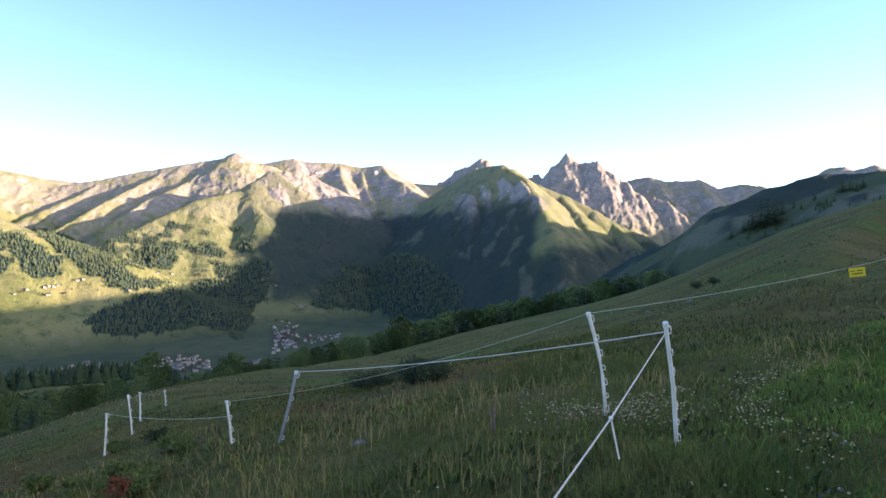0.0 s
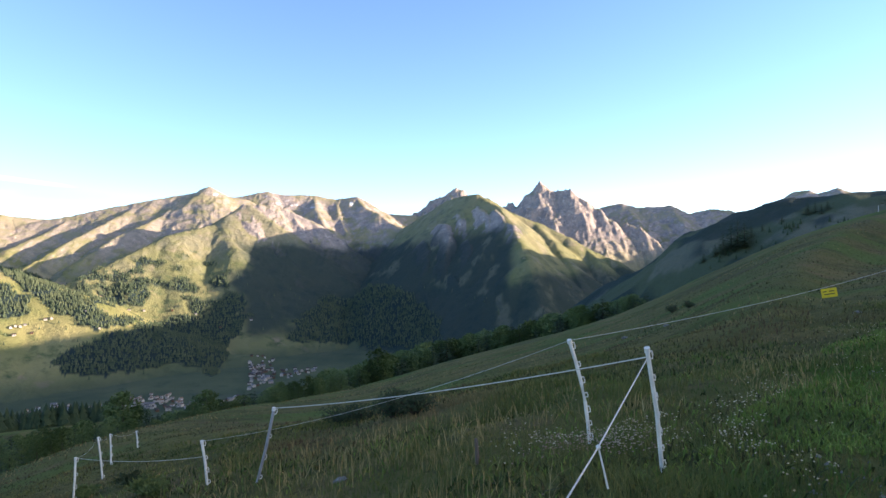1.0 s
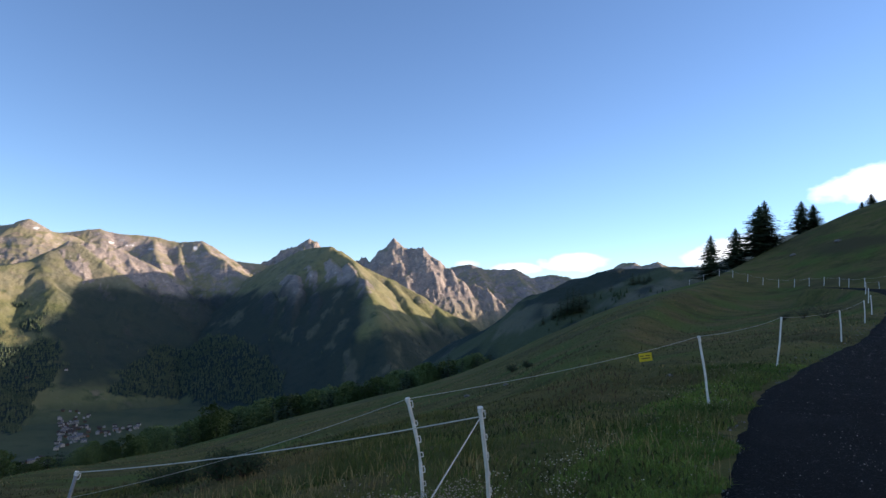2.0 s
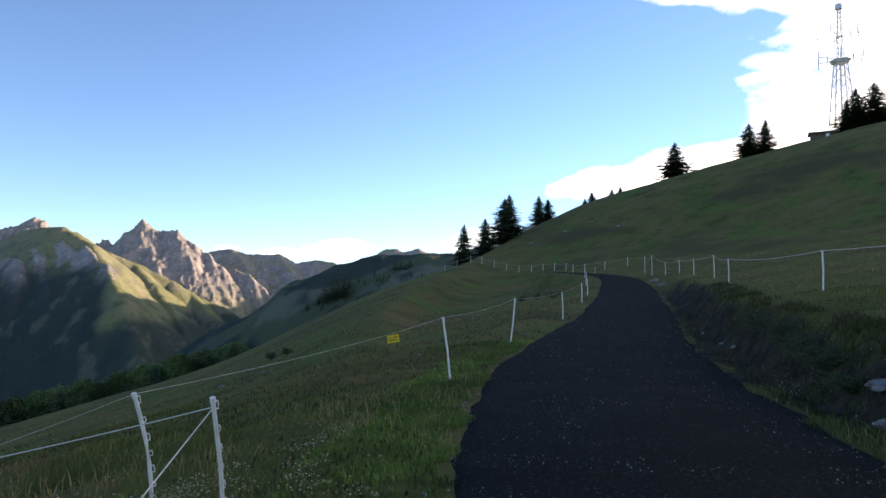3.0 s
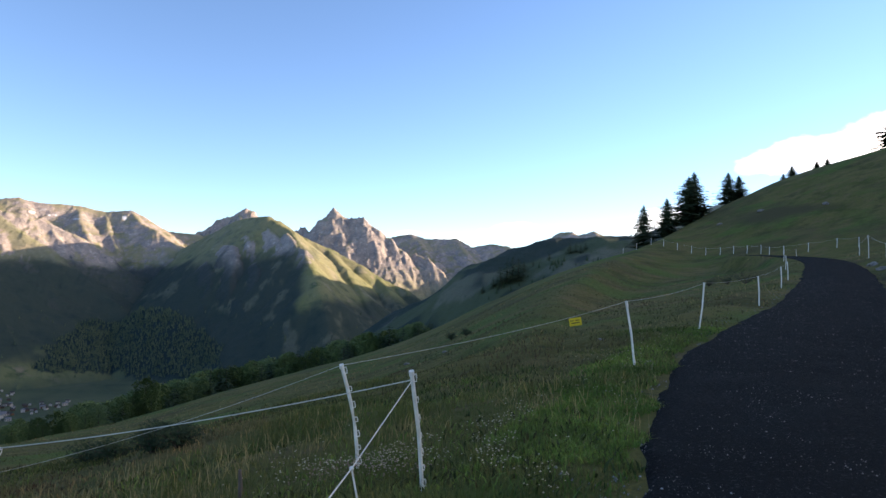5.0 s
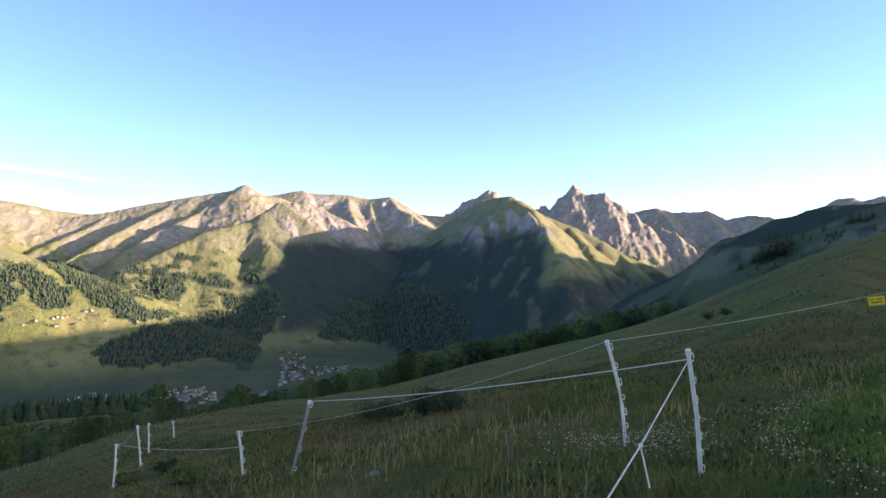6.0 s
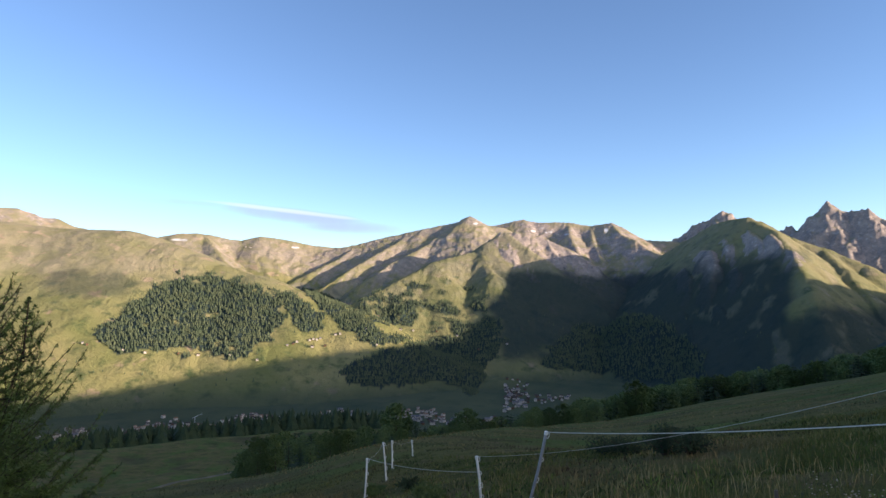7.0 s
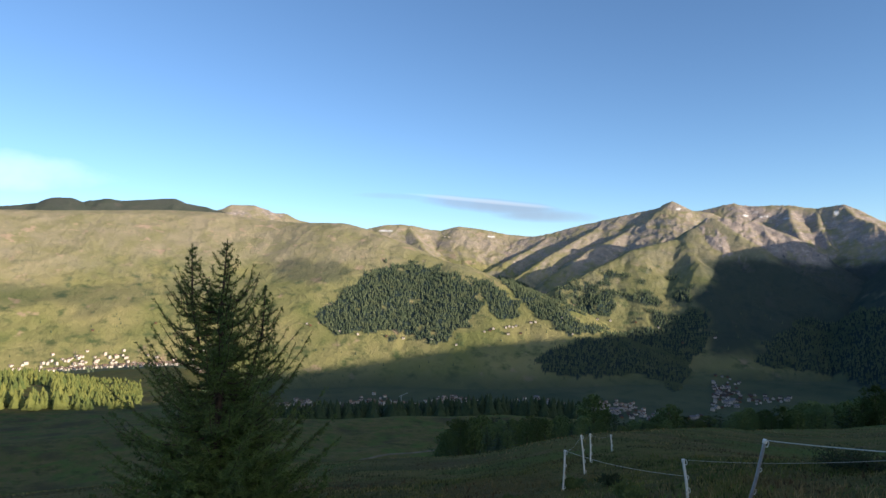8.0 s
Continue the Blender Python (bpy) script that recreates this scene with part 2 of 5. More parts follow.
STEEP = [(-180, 0.0), (-100, 0.16), (-72, 0.14), (-60, 0.12), (-40, 0.15), (-30, 0.3), (-20, 0.38), (0, 0.36), (20, 0.2), (40, 0.15), (90, 0.1), (180, 0.0)]
ROAD = [(-22, -22), (-14, -14.9), (4.8, 2.1), (9.7, 6.9), (15, 11.4), (20.5, 15.4), (32, 24), (43, 33.5), (51, 43), (55, 52)]
ROAD_LEFT = [(0, 2.6), (35.5, 2.6), (37.2, 2.76), (39, 2.9), (43, 2.98), (46, 2.73), (50, 2.3), (56, 2.15), (66, 2.25), (80, 2.4), (105, 2.4)]
ROAD_RIGHT = [(0, 1.5), (38, 1.42), (42, 1.54), (55, 1.53), (66, 1.15), (82, 0.7), (105, 0.8)]
ROAD_Z = [(0, -1.9), (34, -1.57), (42, -1.46), (47, -1.2), (54, -0.85), (58, -0.55), (61, -0.35), (67, 0.1), (70, 0.42), (80, 1.2), (88, 1.7), (105, 2.6)]


def soft_table(rows, width=2.5):
    a = np.arange(-180, 180.01, 0.25)
    v = np.interp(a, *zip(*rows))
    k = np.exp(-0.5 * (np.arange(-20, 21) * 0.25 / width) ** 2)
    return a, np.convolve(np.pad(v, 20, "edge"), k / k.sum(), "valid")


TABLES = {n: soft_table(r) for n, r in (("near", NEAR), ("far", FARTHER), ("brow", BROW), ("steep", STEEP))}


def curve_points(rows, step=0.5):
    """A smooth line through the plan points."""
    p = np.array(rows, float)
    p = np.vstack([2 * p[0] - p[1], p, 2 * p[-1] - p[-2]])
    out = []
    for i in range(1, len(p) - 2):
        n = max(2, int(np.linalg.norm(p[i + 1] - p[i]) / step))
        for t in np.arange(n) / n:
            out.append(0.5 * (2 * p[i] + (p[i + 1] - p[i - 1]) * t + (2 * p[i - 1] - 5 * p[i] + 4 * p[i + 1] - p[i + 2]) * t * t + (3 * p[i] - p[i - 1] - 3 * p[i + 1] + p[i + 2]) * t ** 3))
    return np.array(out)


ROAD_LINE = curve_points(ROAD)
ROAD_S = np.r_[0, np.cumsum(np.linalg.norm(np.diff(ROAD_LINE, axis=0), axis=1))]
ROAD_DIR = np.gradient(ROAD_LINE, axis=0)
ROAD_DIR /= np.linalg.norm(ROAD_DIR, axis=1)[:, None]


def road_at(x, y):
    """How far to the right of the road's middle a place lies, and how far along it."""
    x, y = np.atleast_1d(x).ravel(), np.atleast_1d(y).ravel()
    side, along = np.full(len(x), 999.0), np.zeros(len(x))
    close = (np.abs(x - 20) < 60) & (np.abs(y - 40) < 85)
    for i in np.array_split(np.nonzero(close)[0], max(1, close.sum() // 20000)):
        if len(i):
            d = (x[i, None] - ROAD_LINE[:, 0]) ** 2 + (y[i, None] - ROAD_LINE[:, 1]) ** 2
            k = d.argmin(1)
            dx, dy = x[i] - ROAD_LINE[k, 0], y[i] - ROAD_LINE[k, 1]
            s = np.sign(dx * ROAD_DIR[k, 1] - dy * ROAD_DIR[k, 0])
            side[i], along[i] = np.sqrt(d.min(1)) * s, ROAD_S[k]
    return side, along


def road_width(side, along):
    """Distance from the road's middle line to its edge."""
    return np.where(side > 0, np.interp(along, *zip(*ROAD_RIGHT)), np.interp(along, *zip(*ROAD_LEFT)))


def hillside(x, y):
    """The slope that the path runs across, down to the valley floor."""
    x, y = np.asarray(x, float), np.asarray(y, float)
    d = np.hypot(x, y) + 1e-6
    az = np.degrees(np.arctan2(-x, y))
    near, far, brow, steep = (np.interp(az, *TABLES[n]) for n in ("near", "far", "brow", "steep"))
    lag = smooth(-28, -44, az)
    s = near + (far - near) * smooth(4 + 66 * lag, 26 + 114 * lag, d)
    over = np.maximum(d - brow, 0)
    z = -1.57 + d * s - steep * over * over / (over + 60)
    w = smooth(14, 26, az) * smooth(130, 100, az)
    terrace = -58 - np.maximum(d - 265, 0) * (0.26 - 0.16 * smooth(50, 60, az)) - 0.02 * (d - 200) - 70 * (1 - w)
    terrace = terrace + 15 * smooth(63, 72, az) * smooth(300, 560, d) * smooth(1300, 800, d)
    hi = np.maximum(z, terrace)
    z = np.where(w > 0, hi + 3 * np.exp(-np.abs(z - terrace) / 6), z)
    z = z + (fbm(x / 9, y / 9, 2, 1) - 0.5) * 0.5 * smooth(10, 60, d) + (fbm(x / 1.4, y / 1.4, 3, 5) - 0.5) * 0.26 * smooth(1.5, 9, d) * smooth(36, 20, d) + (fbm(x / 40, y / 40, 3, 9) - 0.5) * 5 * smooth(60, 200, d)
    side, along = road_at(x, y)
    side, along = side.reshape(d.shape), along.reshape(d.shape)
    flat = np.interp(along, *zip(*ROAD_Z))
    edge = road_width(side, along) + 0.08
    w = 1 - smooth(edge + 0.25 * (side > 0), edge + np.where(side > 0, 1.15 + 0.5 * (vnoise(along / 1.7, along * 0, 8) - 0.5), 1.6), np.abs(side))
    z = z * (1 - w) + flat * w
    return np.maximum(z, VALLEY + (fbm(x / 300, y / 300, 3, 2) - 0.5) * 14)


def bank_at(x, y):
    """1 on the worn earth bank above the road, 0 elsewhere."""
    side, along = road_at(x, y)
    out = side - road_width(side, along) + 0.9 * (fbm(np.ravel(x) / 0.7, np.ravel(y) / 0.7, 3, 29) - 0.5)
    return (side > 0) * smooth(-0.1, 0.1, out) * smooth(1.35, 0.9, out) * smooth(31, 36, along) * smooth(74, 64, along)


# each mountain: steepness, roughness of crest and flank, then lines of (bearing, distance, height angle)
def P(*rows):
    out = []
    for az, dist, el in rows:
        x, y = polar(az, dist)
        out.append((x, y, dist * math.tan(radians(el))))
    return np.array(out)


MOUNTAINS = {
    "green": (0.62, 3, 16, [P((100, 3800, 4.3), (75, 3900, 4.5), (68.5, 3900, 4.7), (60.5, 3880, 5.05), (56.8, 3830, 4.95), (54.8, 3800, 4.62), (52.4, 3750, 4.36), (50.5, 3700, 4.22), (46.6, 3550, 4.2), (45.4, 3500, 3.85), (43.7, 3400, 3.25), (41.7, 3300, 2.4), (39.7, 3200, 1.5), (36.6, 3080, 0.6), (33.6, 2950, -0.65), (31.1, 2880, -1.65), (28.7, 2800, -2.65), (26.7, 2740, -4.0), (21, 2600, -6.5), (16, 2500, -8.5))]),
    "spur": (0.66, 7, 26, [P((14.9, 3650, 4.3), (16.1, 3580, 3.4), (17.2, 3520, 2.6), (20.9, 3350, 1.75), (24.3, 3150, -0.05), (27.2, 2990, -1.55), (28.8, 2950, -2.3), (32, 2850, -5)), P((17.2, 3520, 2.6), (15.8, 3250, 0.6), (15, 2900, -4.5), (14, 2650, -8)), P((20.9, 3350, 1.75), (20.3, 3050, -1.6), (19.6, 2800, -5.0))]),
    "crown": (0.82, 16, 34, [P((14.9, 3650, 4.3), (14.45, 3640, 4.25), (12.6, 3680, 4.25), (11.1, 3660, 3.6), (9.2, 3620, 2.75), (7.2, 3560, 1.3)), P((14.45, 3640, 4.25), (13.7, 3520, 2.7), (13.2, 3430, 1.0)), P((12.55, 3680, 4.2), (11.7, 3540, 2.5), (11.0, 3440, 0.9)), P((11.1, 3660, 3.6), (10.2, 3540, 2.2), (9.6, 3440, 0.8))]),
    "brown": (0.64, 9, 36, [P((31, 4300, 2.6), (29.4, 4300, 2.95), (27.6, 4300, 3.3), (25.2, 4300, 3.9), (21.9, 4300, 4.6), (19.5, 4300, 5.1), (18.6, 4300, 5.3), (17.8, 4300, 5.75), (17.3, 4300, 5.4), (16.4, 4300, 4.9), (14.7, 4300, 4.6)), P((22.8, 4300, 4.35), (25.2, 4080, 2.87), (28.2, 3780, 1.17), (31.1, 3520, -0.8)), P((27.4, 4300, 3.3), (29.6, 4120, 1.93), (32.1, 3920, 0.7), (34.1, 3800, -0.4)), P((19.0, 4300, 5.15), (21.6, 4050, 3.2), (24.8, 3750, 1.6), (27.6, 3500, -0.4))]),
    "ridge": (0.64, 8, 38, [P((16, 4500, 4.8), (14, 4500, 5.2), (13, 4500, 5.35), (12, 4500, 5.1), (9.1, 4500, 5.0), (7.2, 4480, 4.65), (5.45, 4450, 4.86), (4.7, 4430, 4.5), (4.2, 4400, 4.0), (2.7, 4380, 3.3), (0, 4400, 3.1)), P((9.1, 4500, 5.0), (9.0, 4250, 3.9), (8.3, 4000, 2.4)), P((5.45, 4450, 4.86), (4.7, 4250, 3.9), (3.5, 4100, 3.35), (2.2, 3950, 2.3), (0.95, 3850, 1.6)), P((7.2, 4480, 4.65), (7.0, 4200, 3.3), (6.2, 3950, 1.6))]),
    "teeth": (1.0, 42, 50, [P((2, 4500, 2.95), (0.2, 4500, 3.2), (-0.8, 4500, 3.8), (-1.56, 4500, 4.6), (-2.3, 4500, 4.7), (-2.8, 4500, 5.2), (-3.46, 4500, 5.55), (-4.2, 4500, 5.05), (-4.8, 4500, 4.4), (-6.5, 4500, 3.6))]),
    "pyramid": (0.86, 6, 16, [P((2.7, 4000, 1.2), (-0.8, 3740, 3.25), (-2.8, 3540, 4.45), (-4.06, 3400, 4.8), (-5.3, 3300, 4.9), (-6.05, 3290, 4.6), (-8.3, 3270, 3.2), (-10.7, 3250, 2.2), (-13.1, 3200, 0.95), (-15.5, 3160, -0.5), (-17.2, 3130, -1.2), (-18.3, 3100, -1.95), (-20.1, 3050, -3.05), (-26, 2900, -5.6)), P((-5.4, 3300, 4.85), (-7.2, 3120, 3.75), (-8.2, 2920, 2.2), (-9.0, 2730, 0.5), (-9.6, 2590, -0.9), (-11.0, 2250, -6)), P((-10.3, 3250, 2.35), (-11.8, 3070, 0.7), (-13.2, 2880, -1.3), (-14.6, 2650, -4.2)), P((-14.6, 3180, 0.0), (-15.8, 3040, -1.3), (-17.2, 2880, -3.4))]),
    "crag": (1.05, 30, 60, [P((-6.5, 4000, 3.3), (-7.8, 4000, 3.7), (-8.3, 4000, 4.1), (-8.8, 4000, 3.7), (-9.3, 4000, 3.95), (-10.0, 4000, 4.95), (-10.6, 4000, 5.5), (-10.9, 4000, 5.65), (-11.4, 4000, 5.05), (-12.2, 3990, 4.8), (-13.5, 3980, 5.0), (-14.3, 3960, 4.4), (-15.2, 3940, 3.35), (-15.9, 3920, 3.15), (-16.9, 3880, 2.2), (-17.6, 3850, 1.2), (-18.1, 3820, 0.1)), P((-10.85, 4000, 5.7), (-11.6, 3850, 3.6), (-12.2, 3700, 1.6)), P((-13.5, 3980, 5.0), (-14.4, 3840, 3.0), (-15.0, 3720, 1.2)), P((-17.4, 3950, 0.8), (-18.2, 3940, 1.9), (-19.2, 3900, 1.55), (-20.2, 3860, 0.6), (-21, 3800, -0.6))]),
    "far": (0.6, 14, 34, [P((-14, 4650, 2.9), (-15.9, 4650, 3.3), (-16.4, 4650, 3.5), (-17.8, 4650, 3.7), (-19.1, 4650, 3.3), (-20.7, 4650, 3.3), (-21.6, 4650, 3.4), (-23.1, 4650, 2.55), (-24.8, 4650, 2.95), (-26.4, 4650, 2.7), (-27.4, 4650, 2.35), (-29.8, 4650, 3.4), (-30.9, 4650, 3.95), (-31.8, 4650, 4.05), (-32.3, 4650, 3.7), (-33.8, 4650, 4.1), (-34.8, 4650, 3.7), (-36, 4650, 3.6), (-44, 4650, 3.5)), P((-17.8, 4650, 3.7), (-19.4, 4300, 1.6), (-21.0, 3900, -1.0)), P((-21.6, 4650, 3.4), (-23.0, 4300, 1.4), (-24.0, 3900, -1.2))]),
    "shoulder": (0.85, 7, 26, [P((-18.2, 700, -5), (-19.4, 690, -3.6), (-20.6, 680, -2.65), (-22.2, 660, -1.45), (-24.0, 645, -0.2), (-25.9, 630, 0.8), (-27.8, 620, 2.2), (-29.1, 615, 2.75), (-30.8, 610, 3.35), (-32.3, 605, 3.3), (-35.3, 600, 3.6), (-38, 600, 3.65), (-44, 600, 4.6))]),
    "dark": (0.6, 4, 16, [P((90, 4300, 4.9), (72.1, 4300, 4.85), (70.4, 4300, 5.1), (69.3, 4300, 5.35), (68.6, 4300, 5.7), (67.7, 4300, 5.72), (67.1, 4300, 5.4), (66.1, 4300, 5.6), (65.1, 4300, 5.8), (64.1, 4300, 5.65), (60.3, 4300, 6.0), (59.6, 4300, 5.68), (57.9, 4300, 5.4), (56.8, 4300, 5.1), (54, 4300, 4.1))]),
    "pale": (0.6, 6, 16, [P((58, 4700, 4.9), (56.4, 4700, 5.25), (55.7, 4700, 5.6), (53.9, 4700, 5.65), (52.9, 4700, 5.3), (52.4, 4700, 5.0), (51.3, 4700, 5.0), (50.5, 4700, 4.5), (48, 4700, 4.0))]),
    "left": (0.6, 6, 30, [P((47, 4400, 3.3), (44.2, 4400, 3.7), (42.7, 4400, 4.05), (41.2, 4400, 4.1), (40.2, 4400, 4.0), (38.6, 4400, 3.65), (37.6, 4400, 3.55), (36.1, 4400, 3.95), (33.6, 4400, 3.6), (31.6, 4400, 3.15), (29.4, 4400, 2.95), (28, 4400, 2.6)), P((40.6, 4400, 4.05), (39.6, 4100, 2.6), (38.4, 3800, 0.9)), P((36.1, 4400, 3.9), (36.0, 4150, 2.2), (35.4, 3900, 0.4))]),
    # home is an unseen ridge, its crest placed to cast the valley's shadow
    "home": (0.45, 5, 20, [P((-40, 3900, 4.0), (-44, 3700, 6.3), (-50, 3200, 8.0), (-60, 2500, 9.2), (-70, 2300, 8.0), (-76, 2200, 7.2), (-95, 2000, 6.5), (-130, 2000, 6.5))]),
}


BLUNT = dict(green=140.0, spur=26.0, pyramid=22.0, shoulder=60.0, dark=40.0, crag=9.0, teeth=3.0, crown=6.0)
# depth and spacing of the gullies that run down each flank
GULLIES = dict(green=(9.0, 150.0), spur=(15.0, 110.0), crown=(26.0, 75.0), brown=(22.0, 110.0), ridge=(24.0, 120.0), teeth=(30.0, 70.0), pyramid=(12.0, 90.0), crag=(38.0, 85.0), far=(22.0, 120.0), left=(18.0, 130.0), dark=(10.0, 130.0), pale=(14.0, 110.0), shoulder=(14.0, 45.0))


def mountain_height(x, y, k, jag, rough, lines, seed, blunt=10.0, gully=(0.0, 100.0)):
    best, near = np.full(x.shape, -9e3), np.full(x.shape, 9e9)
    wx = x + (fbm(x / 260, y / 260, 3, seed + 40) - 0.5) * 150
    wy = y + (fbm(x / 260, y / 260, 3, seed + 50) - 0.5) * 150
    wander = (fbm(x / 140, y / 140, 3, seed + 60) - 0.5) * 1.6
    depth, gap = gully
    for line in lines:
        run = 0.0
        for a, b in zip(line, line[1:]):
            ab = b[:2] - a[:2]
            whole = ((x - a[0]) * ab[0] + (y - a[1]) * ab[1]) / (ab @ ab)
            u = np.clip(whole, 0, 1)
            d = np.hypot(x - a[0] - u * ab[0], y - a[1] - u * ab[1])
            z = a[2] + u * (b[2] - a[2]) - k * (np.sqrt(d * d + blunt * blunt) - blunt) * (1 - 0.08 * np.minimum(d / 1200, 1))
            length = float(np.hypot(*ab))
            hit = (z > best - depth) & (z > VALLEY - 60) & (depth > 0)
            if hit.any():
                side = np.sign((x - a[0]) * ab[1] - (y - a[1]) * ab[0])[hit]
                s = (run + u[hit] * length + (whole - u)[hit] * length * 0.4) / gap + wander[hit] + 41.3 * side
                ribs = 0.7 * ridged(s, d[hit] / (gap * 5) + 3.1, 1, seed + 21) + 0.3 * ridged(s * 2.7, d[hit] / (gap * 3), 2, seed + 25)
                z[hit] += depth * (ribs - 0.62) * smooth(0, 1.6 * gap, d[hit])
            run += length
            best, near = np.maximum(best, z), np.minimum(near, d)
    flank = smooth(0, 160, near)
    best = best + rough * flank * 1.1 * (ridged(wx / 330, wy / 330, 5, seed) - 0.55)
    best = best + rough * flank * 0.5 * (ridged(wx / 95, wy / 95, 4, seed + 3) - 0.5)
    best = best + jag * (ridged(x / 70, y / 70, 4, seed + 7) - 0.48) * (1 - 0.5 * flank) + jag * 0.7 * (ridged(x / 26, y / 26, 3, seed + 9) - 0.5)
    return best


def rib(height, *rows):
    """A rock rib that stands out of the pyramid's flank."""
    k, jag, rough, lines = MOUNTAINS["pyramid"]
    xy = np.array([polar(az, dist) for az, dist in rows])
    z = mountain_height(xy[:, 0], xy[:, 1], k, jag, rough, lines, 166, BLUNT["pyramid"], GULLIES["pyramid"]) + height * np.sin(np.linspace(0.4, 2.6, len(rows)))
    return np.column_stack([xy, z])


MOUNTAINS["ribs"] = (1.2, 11, 12, [rib(24, (-1.9, 3215), (-2.5, 3120), (-2.8, 3020), (-2.3, 2920), (-2.2, 2840)), rib(10, (-0.4, 3150), (-0.9, 3030), (-0.7, 2930)), rib(7, (-5.4, 3180), (-6.1, 3080), (-6.5, 3000)),
                               rib(9, (-6.9, 3080), (-7.4, 3000), (-7.8, 2920)), rib(5, (-3.6, 3200), (-4.0, 3120), (-4.2, 3050)), rib(7, (-4.4, 2980), (-4.6, 2900), (-4.3, 2830)), rib(11, (-7.6, 2960), (-8.4, 2880), (-8.6, 2800)), rib(6, (-3.0, 2800), (-3.3, 2720), (-3.6, 2650)), rib(6, (-0.2, 2850), (-0.6, 2760), (-0.9, 2680))])


def land(x, y):
    """Height of the far country and the number of the mountain that stands there (-1: valley and hillside)."""
    z, who = hillside(x, y), np.full(np.shape(x), -1)
    for i, (name, (k, jag, rough, lines)) in enumerate(MOUNTAINS.items()):
        h = mountain_height(x, y, k, jag, rough, lines, 100 + 11 * i, BLUNT.get(name, 12.0), GULLIES.get(name, (0.0, 100.0)))
        who = np.where(h > z, i, who)
        z = np.maximum(h, z)
    return z, who


def grid_faces(rows, cols):
    i = np.arange(rows - 1)[:, None] * cols + np.arange(cols - 1)[None]
    return np.stack([i, i + 1, i + cols + 1, i + cols], -1).reshape(-1, 4)


# near sheet: fine rings round the standing place
az_near = np.r_[np.arange(-180, -78, 3.0), np.arange(-78, 80, 0.4), np.arange(80, 180.1, 4.0)]
d_near = np.r_[np.geomspace(0.3, 2.9, 24), np.arange(3, 34, 0.18), np.arange(34, 112, 0.5), np.geomspace(113, 420, 80), np.geomspace(425, 760, 90), np.geomspace(770, 1690, 40)]
A, D = np.meshgrid(az_near, d_near)
gx, gy = polar(A, D)
gz, gw = land(gx, gy)
near_v = np.stack([gx, gy, gz], -1).reshape(-1, 3)
near_f = grid_faces(*A.shape)[:, ::-1]
kind_near = np.median(gw.ravel()[near_f], axis=1).astype(int)


def cut(v, f):
    used, inverse = np.unique(f, return_inverse=True)
    return v[used], inverse.reshape(f.shape), used


v, f, used = cut(near_v, near_f[kind_near < 0])
ground = sheet("ground", v, f, MEADOW)
mask(ground, "bank", bank_at(v[:, 0], v[:, 1]))
tagged(ground, "alpine meadow hillside of rough grass falling to the valley", "ground", kind="structure")
v, f, used = cut(near_v, near_f[kind_near >= 0])
shoulder = sheet("mountain", v, f, MOUNTAIN)
mask(shoulder, "rock", 0.22 * smooth(0.56, 0.62, fbm(v[:, 0] / 34, v[:, 1] / 34, 6, 33)))
mask(shoulder, "lush", np.full(len(v), 0.9))
mask(shoulder, "wood", 0.8 * smooth(0.46, 0.56, fbm(v[:, 0] / 40, v[:, 1] / 40, 5, 35)))
tagged(shoulder, "wooded rocky shoulder of the hillside beyond the meadow", "mountain", kind="structure")

# far sheet
az_far = np.r_[np.arange(-140, -50, 1.0), np.arange(-50, 80, 0.1), np.arange(80, 121, 2.0)]
d_far = np.r_[np.arange(1690, 4900, 13.0)]
A, D = np.meshgrid(az_far, d_far)
fx, fy = polar(A, D)
fz, fw = land(fx, fy)
far_v = np.stack([fx, fy, fz], -1).reshape(-1, 3)
far_f = grid_faces(*A.shape)[:, ::-1]
slope = np.hypot(np.gradient(fz, axis=0) / 13.0, np.gradient(fz, axis=1) / (np.radians(np.gradient(A, axis=1)) * D))
rockiness = smooth(0.5, 0.8, slope + (fbm(fx / 90, fy / 90, 4, 3) - 0.5) * 0.8) * smooth(-250, 100, fz)
dryness = smooth(-80, 180, fz + (fbm(fx / 200, fy / 200, 4, 8) - 0.5) * 300)
patch = (fbm(fx / 120, fy / 120, 4, 12) - 0.5) * 2


def ragged_zone(az0, az1, z0, z1, edge_az=1.5, edge_z=25, rag=1.0):
    """A patch between two bearings and two heights, with a ragged edge."""
    wob = patch * rag
    return smooth(0, 1, np.minimum(np.minimum((A - az0) / edge_az, (az1 - A) / edge_az), np.minimum((fz - z0) / edge_z, (z1 - fz) / edge_z)) + wob)


